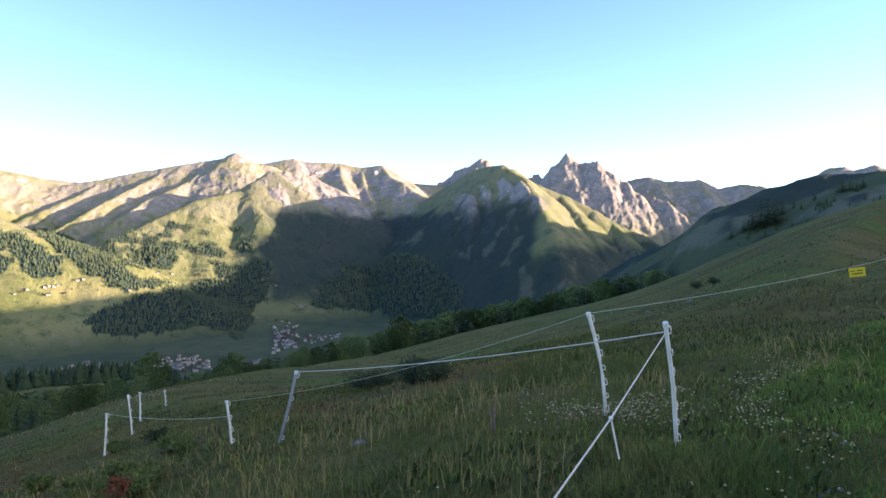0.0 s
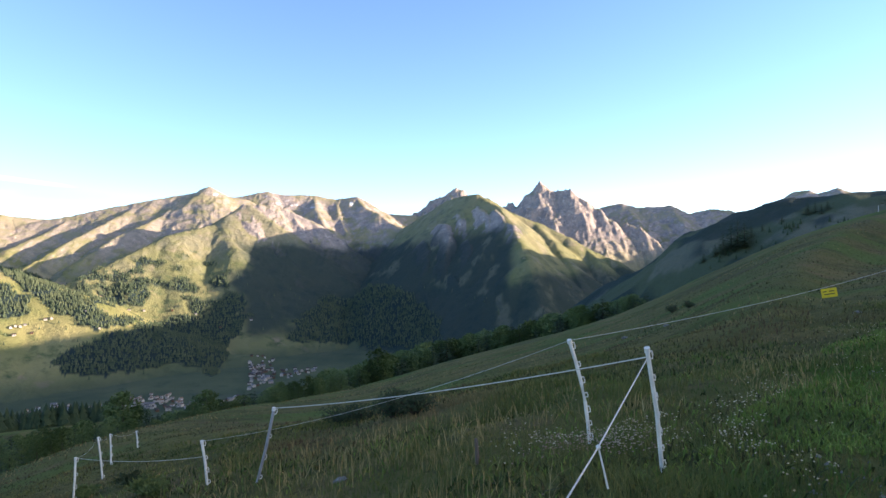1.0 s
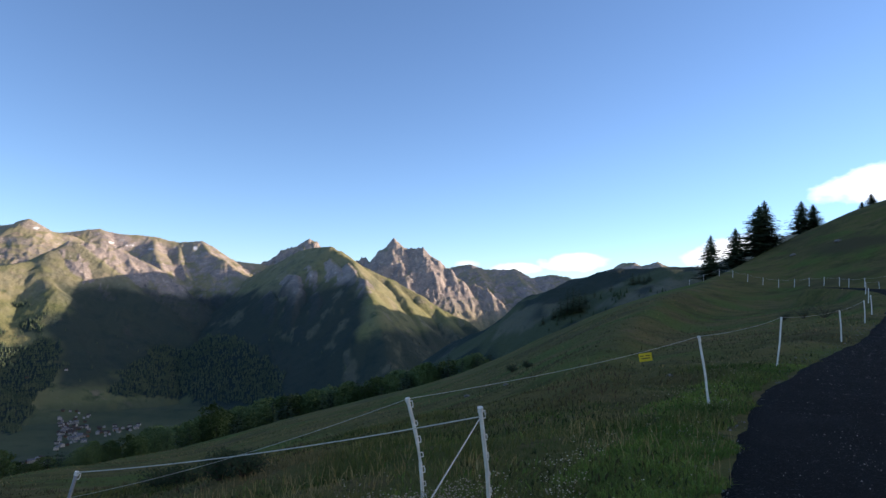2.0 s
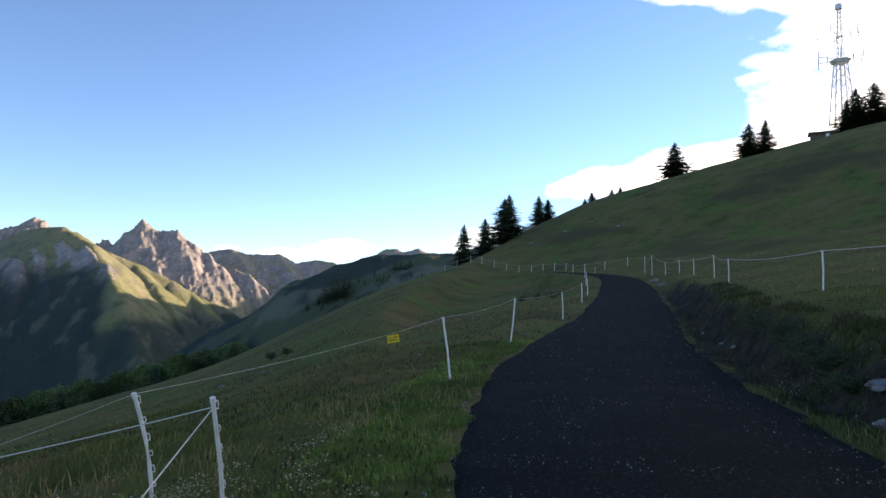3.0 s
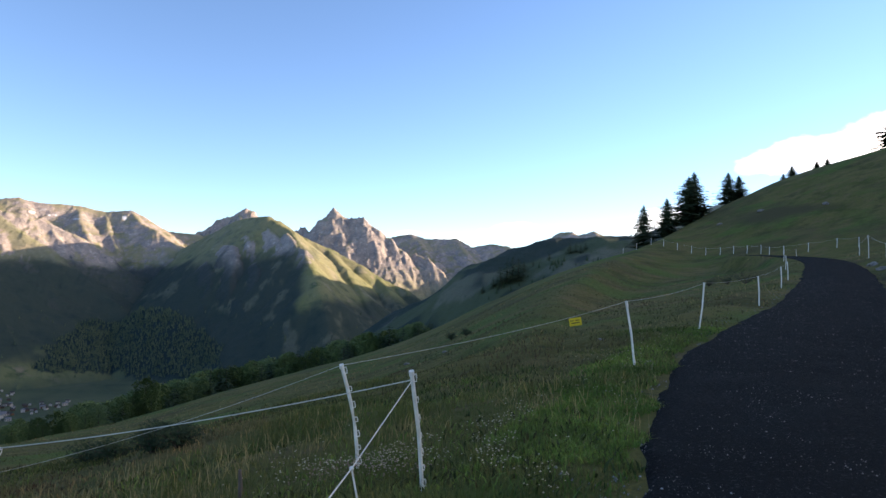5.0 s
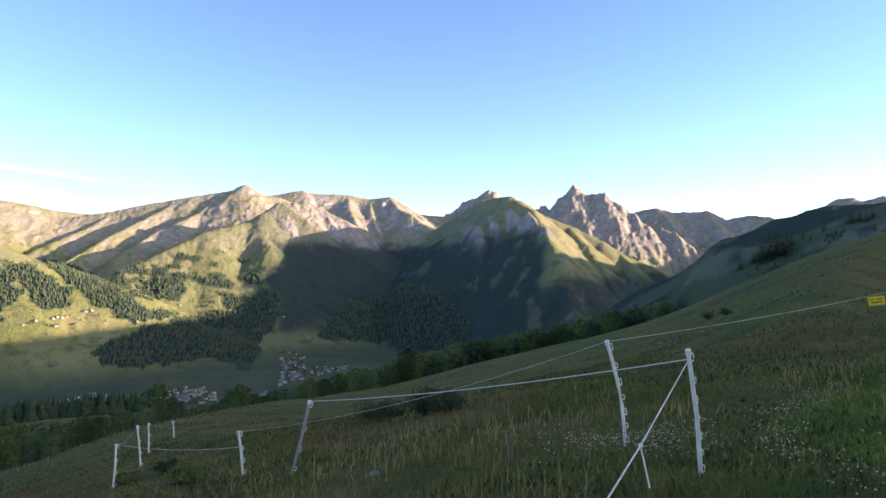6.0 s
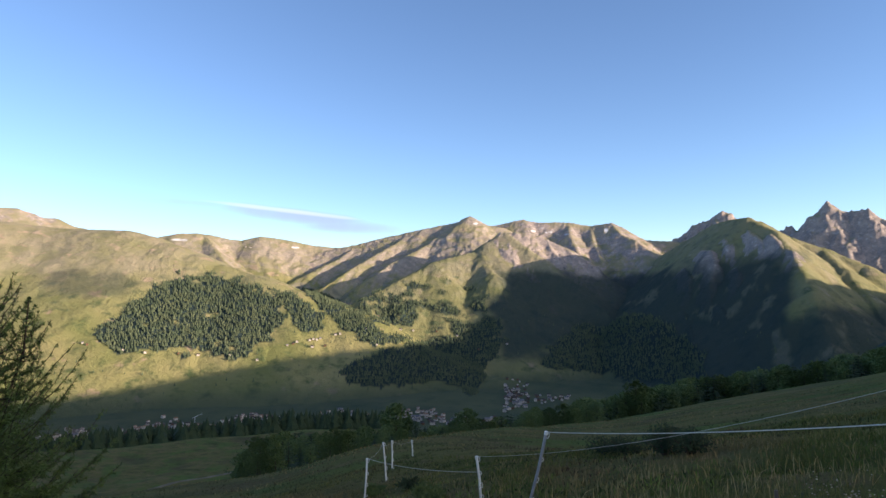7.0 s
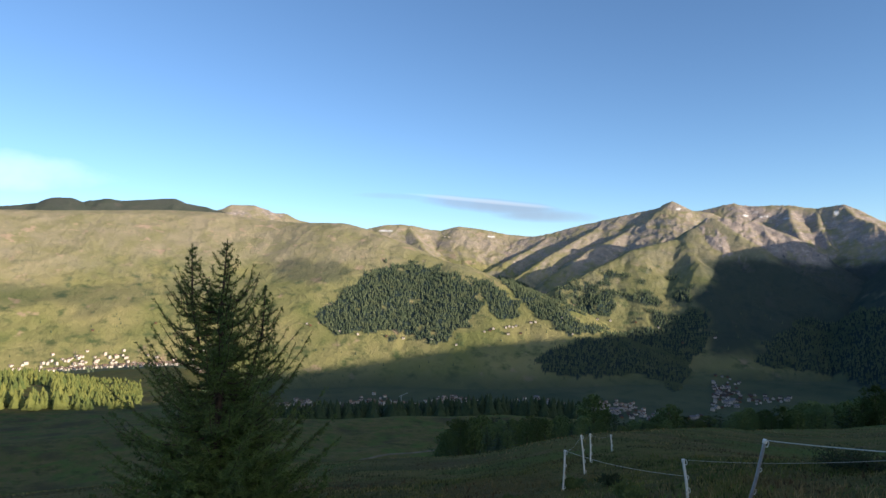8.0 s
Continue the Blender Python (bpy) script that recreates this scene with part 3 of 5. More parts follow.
# outlines of the woods by bearing and height angle
WOODS = {
    "main": ((49.0, -4.00), (46.3, -1.97), (43.7, 0.02), (39.9, 0.81), (37.0, -0.20), (35.4, -0.71), (33.8, -2.90), (35.1, -4.69), (37.6, -6.55), (40.1, -5.90), (44.2, -5.30), (47.3, -5.05)),
    "between": ((35.1, -0.71), (33.2, -1.07), (30.7, -2.79), (30.8, -3.97), (32.2, -4.44), (33.1, -3.58), (34.0, -2.07)),
    "edge": ((32.8, -0.40), (29.5, -1.62), (25.4, -4.40), (23.0, -5.11), (26.5, -5.74), (28.5, -4.35), (30.3, -2.97)),
    "spur": ((28.5, -2.15), (25.1, -1.16), (22.3, -0.15), (19.9, -0.69), (18.4, -0.91), (15.7, -2.11), (14.6, -4.62), (17.4, -5.12), (20.4, -3.43), (25.1, -3.73)),
    "fold": ((29.5, -7.64), (26.4, -6.41), (23.1, -5.43), (19.4, -4.82), (14.7, -4.94), (16.1, -6.95), (16.9, -8.89), (17.8, -10.19), (20.5, -8.59), (24.1, -9.27), (28.5, -9.16)),
    "foot": ((11.6, -7.41), (10.7, -5.60), (7.8, -3.61), (4.6, -2.61), (2.1, -3.24), (-0.3, -4.78), (-1.7, -6.29), (-1.7, -8.13), (0.4, -8.68), (7.2, -7.98)),
}
E = np.degrees(np.arctan2(fz, D))


def wood_in(outline, ragged):
    """1 inside the outline, with its edge shifted by noise."""
    a = A + ragged * (fbm(fx / 45, fy / 45, 3, 17) - 0.5)
    e = E + ragged * (fbm(fx / 45, fy / 45, 3, 19) - 0.5)
    inside = np.zeros(A.shape, bool)
    for (a0, e0), (a1, e1) in zip(outline, outline[1:] + outline[:1]):
        crosses = (e0 > e) != (e1 > e)
        inside ^= crosses & (a < a0 + (e - e0) * (a1 - a0) / (e1 - e0 + 1e-9))
    return inside * 1.0


gaps = smooth(0.2, 0.28, fbm(fx / 70, fy / 70, 3, 23))
woods = np.maximum.reduce([
    wood_in(WOODS["main"], 1.6) * gaps, wood_in(WOODS["between"], 0.7), wood_in(WOODS["edge"], 0.8), wood_in(WOODS["spur"], 2.4) * smooth(0.36, 0.5, fbm(fx / 90, fy / 90, 4, 27)),
    wood_in(WOODS["fold"], 1.2), wood_in(WOODS["foot"], 1.2) * (D < 3100),
    0 * fz])
# shade of the pyramid's flank and the fold, painted with the wood colour
heath_shade = np.maximum(0.9 * ragged_zone(-9.5, 5, -420, 110, 1.5, 90, 0.8), 0.85 * ragged_zone(-22, 5, -420, -70, 3, 60, 0.8)) * (D < 3400)
heath_shade = np.maximum(heath_shade, 0.85 * ragged_zone(0, 16.5, -360, 70, 2, 60, 1.0) * smooth(-7.6, -6.8, E))
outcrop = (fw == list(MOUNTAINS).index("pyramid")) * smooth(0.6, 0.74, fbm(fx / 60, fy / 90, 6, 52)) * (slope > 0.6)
heath_shade = heath_shade * (1 - 0.35 * outcrop)
# the backlit dark range gets its shade as colour too
heath_shade = np.maximum(heath_shade, 0.85 * (fw == list(MOUNTAINS).index("dark")))
heath_shade = np.maximum(heath_shade, 0.35 * ragged_zone(53, 75, -150, -30, 3, 40, 1.6))
heath_shade = np.maximum(heath_shade, 0.5 * ragged_zone(45, 52, -60, 60, 2, 30, 1.8))
snow = np.zeros_like(fz)
for az, el, wa, we in ((5.9, 4.25, 0.18, 0.2), (12.2, 4.35, 0.35, 0.06), (10.8, 4.2, 0.45, 0.05), (9.2, 4.0, 0.3, 0.06), (11.4, 4.55, 0.25, 0.05), (42.5, 3.55, 0.9, 0.1), (33.2, 3.0, 0.5, 0.06), (17.2, 5.1, 0.2, 0.08)):
    snow = np.maximum(snow, smooth(1.0, 0.5, np.hypot((A - az) / wa, (fz - D * np.tan(np.radians(el))) / (D * radians(we))) + (fbm(fx / 30, fy / 30, 2, 4) - 0.5)))
BARE = dict(ribs=1.0, green=0.15, spur=0.25, brown=0.75, left=0.6, pyramid=0.15, shoulder=0.5, dark=0.3)
bareness = np.array([BARE.get(n, 1.0) for n in MOUNTAINS] + [0.0])
rockiness = rockiness * bareness[fw]
rockiness = np.maximum(rockiness, 0.3 * outcrop)
dryness = dryness * np.array([dict(green=0.8, spur=0.35, brown=0.75, left=0.8, pyramid=0.15, shoulder=0.4).get(n, 1.0) for n in MOUNTAINS] + [0.0])[fw]
# lush grass share, raised where valley and mountains should look shaded
lush_shade_f = np.array([dict(pyramid=0.2, spur=0.35, ribs=0.5, shoulder=0.9, far=0.6).get(n, 0.0) for n in MOUNTAINS] + [0.85])[fw].ravel()
lush_shade_f = np.maximum(lush_shade_f, 0.8 * smooth(-330, -395, fz.ravel()))
rock_f, dry_f, wood_shade_f, snow_f = rockiness.ravel(), dryness.ravel(), np.maximum(woods, heath_shade).ravel(), snow.ravel()
owner = np.median(fw.ravel()[far_f], axis=1).astype(int)
for i, name in enumerate(["valley_floor", *MOUNTAINS]):
    f = far_f[owner == i - 1]
    if not len(f):
        continue
    used, inverse = np.unique(f, return_inverse=True)
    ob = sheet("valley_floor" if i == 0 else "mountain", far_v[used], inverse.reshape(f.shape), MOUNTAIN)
    for n, v in (("rock", rock_f), ("dry", dry_f), ("wood", wood_shade_f), ("snow", snow_f), ("lush", lush_shade_f)):
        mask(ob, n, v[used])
    if i == 0:
        tagged(ob, "green valley floor of meadows", "valley", kind="structure")
    else:
        tagged(ob, "alpine mountain of grass and bare rock", "mountain", kind="structure")

# unseen range past the camera's clip distance, added to shade the far peaks
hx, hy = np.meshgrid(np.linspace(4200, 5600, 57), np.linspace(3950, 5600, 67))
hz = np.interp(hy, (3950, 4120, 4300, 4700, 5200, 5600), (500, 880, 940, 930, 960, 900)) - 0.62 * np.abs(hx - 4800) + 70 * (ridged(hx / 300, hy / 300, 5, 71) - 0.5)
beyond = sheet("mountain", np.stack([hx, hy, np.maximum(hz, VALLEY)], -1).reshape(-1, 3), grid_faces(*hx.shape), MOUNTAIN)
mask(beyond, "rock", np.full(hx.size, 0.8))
tagged(beyond, "unseen mountain of bare rock, added to shade the far peaks", "mountain", kind="structure")

# ---------- road ----------
across = np.linspace(-1, 1, 21)
normal = np.stack([ROAD_DIR[:, 1], -ROAD_DIR[:, 0]], 1)
half = across * road_width(across + 0 * ROAD_S[:, None], ROAD_S[:, None] + 0 * across)
half = half + across * np.abs(across) ** 5 * (fbm(ROAD_S[:, None] * 1.3, 7 * np.sign(across)[None] + 0 * ROAD_S[:, None], 4, 3) - 0.5) * 0.4
rx = ROAD_LINE[:, None, 0] + normal[:, None, 0] * half
ry = ROAD_LINE[:, None, 1] + normal[:, None, 1] * half
rz = hillside(rx, ry) + 0.03 + 0.05 * np.cos(across * 1.5) + 0.05 * (fbm(rx / 0.7, ry / 0.7, 3, 15) - 0.5)
rz[:, 0] -= 0.12
rz[:, -1] -= 0.12
road = sheet("road", np.stack([rx, ry, rz], -1).reshape(-1, 3), grid_faces(*rx.shape), GRAVEL)
tagged(road, "black gravel mountain track with scattered pale stones", "road", kind="structure")


def ground_z(x, y):
    return float(hillside(np.array([x]), np.array([y]))[0])


def spot(az, el, start=2.0):
    """Where a line of sight at this bearing and height angle first meets the land."""
    d = np.geomspace(start, 4850, 3000)
    x, y = polar(az, d)
    z, _ = land(x, y)
    hit = np.nonzero(z >= d * math.tan(radians(el)))[0]
    k = hit[0] if len(hit) else len(d) - 1
    return float(x[k]), float(y[k]), float(z[k])


def ribbon(name, label, sights, width, material):
    """A narrow worn track laid on the slope along lines of sight."""
    mids = np.array([spot(az, el, 150) for az, el in sights])[:, :2]
    line = curve_points(mids, 3.0)
    d = np.gradient(line, axis=0)
    d /= np.linalg.norm(d, axis=1)[:, None]
    across = np.array((-1, -0.4, 0.4, 1))
    w = width * (0.7 + 0.6 * fbm(line[:, 0] / 9, line[:, 1] / 9, 2, 3))[:, None] * across
    x, y = line[:, None, 0] + d[:, None, 1] * w, line[:, None, 1] - d[:, None, 0] * w
    z = hillside(x, y) + 0.25 - 0.3 * (np.abs(across) > 0.9)
    ob = sheet(name, np.stack([x, y, z], -1).reshape(-1, 3), grid_faces(*x.shape), material)
    return tagged(ob, label, "path", kind="structure")


DIRT = plain("pale_dirt", (0.2, 0.165, 0.115), (0.11, 0.1, 0.06), 0.4, 0.95)
ribbon("path", "pale dirt track across the terrace meadow", ((36.0, -14.8), (36.9, -15.3), (41.3, -15.7), (44.7, -16.1), (48.4, -16.7), (53, -17.3)), 0.8, DIRT)

# ---------- electric fences ----------
def pole(bm, foot, top, r=0.02, sides=8):
    a, b = Vector(foot), Vector(top)
    d = (b - a).normalized()
    bend = Vector((0.012, -0.008, 0))
    tube(bm, [a - d * 0.15, a, a.lerp(b, 0.5) + bend, b - d * 0.02, b], [r, r, r, r, r * 0.8], sides)


def add_post(fence, foot, top, lugs=7, r=0.02, turned=0.0, bow=0.0, material=POST):
    """A tread-in plastic post with moulded wire loops down one side and a cap."""
    bm = bmesh.new()
    if bow:
        lean = Vector(top) - Vector(foot)
        tube(bm, [Vector(foot) - Vector((0, 0, 0.1))] + [Vector(foot) + lean * u + Vector((bow * math.sin(math.pi * u), 0, 0)) for u in (0, 0.2, 0.4, 0.6, 0.8, 1)], r, 8)
    else:
        pole(bm, foot, top, r)
    ob = part("post", bm, material, fence, "grey weathered post" if material is GREY_POST else "")
    a, b = Vector(foot), Vector(top)
    d = (b - a).normalized()
    side = Vector((math.cos(turned), math.sin(turned), 0))
    if lugs:
        cap = bmesh.new()
        tube(cap, [b - d * 0.03, b + d * 0.008], r * 1.3, 8)
        part("cap", cap, POST, ob)
    for i in range(lugs):
        u = 0.05 + 0.88 * (i / max(lugs - 1, 1)) ** 0.9
        p = b.lerp(a, u) + Vector((bow * math.sin(math.pi * u), 0, 0))
        lug = bmesh.new()
        w = 0.022 if i % 2 else 0.03
        tube(lug, [p + side * (r * 0.8) + d * w, p + side * (r + 0.02) + d * w, p + side * (r + 0.024), p + side * (r + 0.02) - d * w, p + side * (r * 0.8) - d * w], 0.006, 5)
        part("wire_loop", lug, POST, ob)
    return ob


def add_wire(fence, a, b, sag=0.03, r=0.004, name="wire", label=""):
    a, b = Vector(a), Vector(b)
    pts = [a.lerp(b, t) - Vector((0, 0, sag * 4 * t * (1 - t))) for t in np.linspace(0, 1, 14)]
    bm = bmesh.new()
    tube(bm, pts, r, 5)
    return part(name, bm, WIRE, fence, label)


def footed(az, dist):
    x, y = polar(az, dist)
    return float(x), float(y), ground_z(x, y)


fence = thing("fence", "white plastic electric fence posts strung with polywire across the meadow", "fence")
TOPS = {"gate_far": (1.32, 5.74, -0.83), "gate_near": (1.58, 4.49, -0.72), "brace": (-1.72, 7.51, -1.78), "second": (-2.82, 8.3, -2.36), "third": (-5.7, 10.76, -3.27),
        "fourth": (-6.49, 13.1, -3.59), "fifth": (-7.09, 14.86, -4.01), "sixth": (-8.14, 18.59, -4.95), "verge": (6.72, 8.88, -0.38), "verge_next": (11.28, 12.05, -0.07)}
FEET = {"gate_far": (1.54, 5.95), "gate_near": (1.78, 4.78), "brace": (-1.96, 7.62), "second": (-2.78, 8.35), "third": (-5.72, 10.7), "fourth": (-6.42, 13.1), "fifth": (-7.09, 14.86), "sixth": (-8.12, 18.6), "verge": (6.86, 8.84), "verge_next": (11.22, 12.15)}
for key, top in TOPS.items():
    x, y = FEET[key]
    near_one = key.startswith("gate")
    add_post(fence, (x, y, ground_z(x, y)), top, 7 if near_one else 4, 0.0165 if near_one else 0.0175, 0.3, 0.035 if key == "gate_far" else 0.0, GREY_POST if key == "brace" else POST)
verge = [TOPS["gate_far"], TOPS["verge"], TOPS["verge_next"]]
for az, dist, el in ((-47.05, 23.5, 0.39), (-48.56, 31, 1.17), (-49.0, 36, 1.57), (-48.8, 46, 1.85), (-48.65, 58, 2.1), (-49.5, 80, 2.1)):
    x, y, z = footed(az, dist)
    top = (x + 0.04 * math.sin(dist), y, max(dist * math.tan(radians(el)), z + 0.9))
    add_post(fence, (x, y, z), top, 0)
    verge.append(top)
for a, b in zip(verge, verge[1:]):
    add_wire(fence, a, b, 0.06, 0.0022)
add_wire(fence, TOPS["second"], TOPS["gate_far"], 0.12, 0.0016)
rope = "thick white braided electric rope"
add_wire(fence, TOPS["brace"], Vector(TOPS["gate_near"]) - Vector((0, 0, 0.06)), 0.05, 0.0042, "rope", rope)
knot = Vector((0.79, 2.93, -0.912))
anchor = Vector((-1.42, -1.52, -1.03))
add_post(fence, (anchor.x, anchor.y, ground_z(anchor.x, anchor.y)), anchor + Vector((0, 0, 0.04)), 4, 0.02, 0.3)
add_wire(fence, Vector(TOPS["gate_near"]) - Vector((0, 0, 0.07)), knot, 0.0, 0.004, "rope", rope)
add_wire(fence, knot, anchor, 0.0, 0.004, "rope", rope)
bm = bmesh.new()
bmesh.ops.create_icosphere(bm, subdivisions=2, radius=0.011)
for v in bm.verts:
    v.co = knot + Vector((v.co.x, v.co.y * 1.7, v.co.z)) * (1 + 0.2 * noise.noise(v.co * 180))
part("knot", bm, WIRE, fence, "knot in the braided rope")
add_wire(fence, knot, knot + Vector((0.035, -0.02, -0.185)), 0.0, 0.0045, "rope_end", "frayed hanging end of the rope")
chain = ["second", "third", "fourth", "fifth", "sixth"]
add_wire(fence, Vector(TOPS["second"]) - Vector((0, 0, 0.2)), TOPS["third"], 0.06, 0.0026)
for a, b in zip(chain[1:], chain[2:]):
    add_wire(fence, TOPS[a], TOPS[b], 0.09, 0.0012)

# the yellow warning sign that hangs on the wire
SIGN_YELLOW = plain("yellow_plastic", (0.75, 0.55, 0.02), (0.6, 0.42, 0.02), 14.0, 0.5)
INK = plain("black_print", (0.02, 0.02, 0.02), (0.03, 0.03, 0.03), 5.0, 0.6)
a, b = Vector(TOPS["gate_far"]), Vector(TOPS["verge"])
mid = a.lerp(b, 0.715) - Vector((0, 0, 0.055))
along = Vector((0.93, -0.3, 0.15)).normalized()
sign = thing("warning_sign", "small yellow plastic warning plate hung on the fence wire", "sign")
bm = bmesh.new()
bmesh.ops.create_cube(bm, size=1)
bmesh.ops.scale(bm, vec=(0.18, 0.006, 0.115), verts=bm.verts)
bmesh.ops.bevel(bm, geom=bm.edges[:], offset=0.002, segments=1, affect="EDGES")
turn = Matrix((along, Vector((-along.y, along.x, 0)).normalized(), along.cross(Vector((-along.y, along.x, 0)).normalized()))).transposed().to_4x4()
plate = part("plate", bm, SIGN_YELLOW, sign)
sign.matrix_basis = Matrix.Translation(mid - Vector((0, 0, 0.075))) @ turn
for k, (w, h, dx, dz) in enumerate(((0.05, 0.012, -0.05, 0.02), (0.06, 0.012, 0.03, 0.02), (0.12, 0.012, 0.0, -0.015))):
    bm = bmesh.new()
    bmesh.ops.create_cube(bm, size=1)
    bmesh.ops.scale(bm, vec=(w, 0.002, h), verts=bm.verts)
    bmesh.ops.translate(bm, vec=(dx, -0.004, dz), verts=bm.verts)
    part("print_bar", bm, INK, sign)
for dx in (-0.09, 0.09):
    bm = bmesh.new()
    tube(bm, [(dx, 0, 0.055), (dx, 0.006, 0.078), (dx, -0.004, 0.085)], 0.003, 5)
    part("hook", bm, INK, sign)

# fence on the bank above the road, and the far run round the bend
bank = thing("fence", "white plastic electric fence posts on the bank above the track", "fence")
bank_tops = []
for az, dist, el, lean in ((-84, 15.0, 5.6, 0.0), (-67.05, 17.3, 3.67, -0.07), (-60.33, 27, 3.09, -0.12), (-59.2, 33, 3.49, -0.25), (-57.6, 41, 2.92, -0.2), (-56.45, 46, 2.75, -0.1), (-55.33, 50, 2.69, -0.03), (-54.25, 54, 3.54, -0.15), (-53.65, 60, 2.94, 0.0)):
    x, y, z = footed(az, dist)
    h = min(max(dist * math.tan(radians(el)) - z, 0.9), 1.7)
    top = (x + lean, y + lean * 0.5, z + h)
    add_post(bank, (x, y, z), top, 4 if dist < 30 else 0)
    bank_tops.append(top)
for k, (a, b) in enumerate(zip(bank_tops, bank_tops[1:])):
    add_wire(bank, a, b, 0.12 if k == 2 else 0.1, 0.006)
run = thing("fence", "distant white plastic fence posts along the bend of the track", "fence")
run_tops = []
for az, dist in ((-36.3, 108), (-37.4, 106), (-38.6, 104), (-39.6, 102), (-40.7, 100), (-41.8, 98), (-42.9, 96), (-44.0, 94), (-45.0, 92), (-46.0, 90), (-47.0, 88), (-47.6, 86), (-48.6, 85), (-50.3, 84), (-52.2, 83), (-53.6, 80)):
    x, y, z = footed(az, dist)
    add_post(run, (x, y, z), (x + 0.05, y, z + 1.05), 0, 0.028)
    run_tops.append((x + 0.05, y, z + 1.0))
for a, b in zip(run_tops, run_tops[1:]):
    add_wire(run, a, b, 0.1, 0.006)

# ---------- trees ----------
LARCH = plain("larch_needles", (0.11, 0.15, 0.04), (0.06, 0.1, 0.03), 2.0, 0.75)
LARCH_FRESH = plain("fresh_larch_needles", (0.13, 0.19, 0.042), (0.075, 0.115, 0.032), 3.0, 0.7)
# larch needles again, yellower and brighter: the sunlight is put into the colour
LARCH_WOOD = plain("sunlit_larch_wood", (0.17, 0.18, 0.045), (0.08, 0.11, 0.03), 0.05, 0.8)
FOREST = plain("far_conifers", (0.075, 0.105, 0.065), (0.115, 0.14, 0.08), 0.02, 0.9, spec=0.05)


def spruce_crown(rnd, h=1.0, r=0.2, tiers=30, arms=17, skirt=0.03):
    """Whorls of separate, drooping, ragged boughs with side twigs; many small faces and gaps."""
    v, f = [], []
    for t in range(tiers):
        u = t / (tiers - 1)
        z = h * (skirt + (1 - skirt) * u ** 0.92)
        reach = r * (1 - u) ** 0.75 * rnd.uniform(0.7, 1.1) + 0.014 * h
        n = max(4, int(arms * (1 - 0.45 * u)))
        for k in range(n):
            a = (k + rnd.random()) * math.tau / n
            rr = reach * rnd.uniform(0.6, 1.15)
            c, s = math.cos(a), math.sin(a)
            droop = rr * rnd.uniform(0.05, 0.35)
            lift = rr * 0.12
            for q in range(5):
                w = rr * rnd.uniform(0.1, 0.2) * (1.15 - 0.18 * q)
                p = rr * (0.22 + 0.19 * q)
                zz = z - droop * (p / rr) + lift * (p / rr) ** 3
                for sd in (-1, 1):
                    i = len(v)
                    v += [(c * p * 0.72, s * p * 0.72, zz + 0.016 * h), (c * (p + w * 0.9) - s * sd * w * 1.2, s * (p + w * 0.9) + c * sd * w * 1.2, zz - 0.02 * h * rnd.random()), (c * (p + w * 0.8), s * (p + w * 0.8), zz - 0.012 * h)]
                    f.append((i, i + 1, i + 2))
    return np.array(v), np.array(f)


def leafy_crown(rnd, h=1.0, r=0.3, clumps=260, low=0.1):
    """A soft larch crown: tufts of small blades along rising limbs."""
    v, f = [], []
    for _ in range(clumps):
        u = rnd.random() ** 0.85
        reach = r * math.sqrt(max(0.0, 1 - abs(u - 0.3) ** 1.7 / 0.55)) * (0.8 + 0.25 * math.sin(7 * u + 3 * rnd.random())) + 0.02 * h
        a, q = rnd.uniform(0, math.tau), math.sqrt(rnd.random())
        c = Vector((math.cos(a) * reach * q, math.sin(a) * reach * q, h * (low + (1 - low) * u) - reach * q * 0.15))
        for _ in range(7):
            d = Vector((rnd.gauss(0, 1), rnd.gauss(0, 1), rnd.gauss(0.3, 0.8))).normalized()
            e = d.orthogonal().normalized() * 0.017 * h
            p = c + Vector((rnd.gauss(0, 1), rnd.gauss(0, 1), rnd.gauss(0, 1))) * 0.022 * h
            i = len(v)
            v += [tuple(p - e), tuple(p + e), tuple(p + d * 0.055 * h)]
            f.append((i, i + 1, i + 2))
    return np.array(v), np.array(f)


def trunk_mesh(h, r):
    bm = bmesh.new()
    tube(bm, [(0, 0, -0.3), (0, 0, h * 0.1), (0.01 * h, 0, h * 0.5), (0, 0.005 * h, h * 0.96)], [r * 1.3, r, r * 0.6, r * 0.1], 7)
    return bm


def make_tree(name, label, seed, h, r, kind, group, detail=()):
    rnd = random.Random(seed)
    t = thing(name, label, "tree", group)
    part("trunk", trunk_mesh(h, h * 0.018 + 0.03), BARK, t)
    v, f = spruce_crown(rnd, h, r, *detail) if kind == "spruce" else leafy_crown(rnd, h, r, *detail)
    sheet("crown", v, f, NEEDLES if kind == "spruce" else LARCH, t, smoothed=False)
    return t


SPRUCE = "dark green spruce standing on the grassy hillside"
SOFT = "soft green larch at the brow of the meadow"
spruces = [make_tree("spruce_tree", SPRUCE, 11 + k, 8.0, 3.6 + 0.45 * k, "spruce", "spruces on the hill") for k in range(4)]
larches = [make_tree("larch_tree", SOFT, 31 + k, 7.0, 2.7 + 0.3 * k, "larch", "trees at the brow", (260,)) for k in range(4)]
brow_spruces = [make_tree("spruce_tree", "dark green spruce at the brow of the meadow", 51 + k, 8.0, 3.0 + 0.4 * k, "spruce", "trees at the brow", (15, 10)) for k in range(4)]
first = {ob.name: True for ob in spruces + larches + brow_spruces}


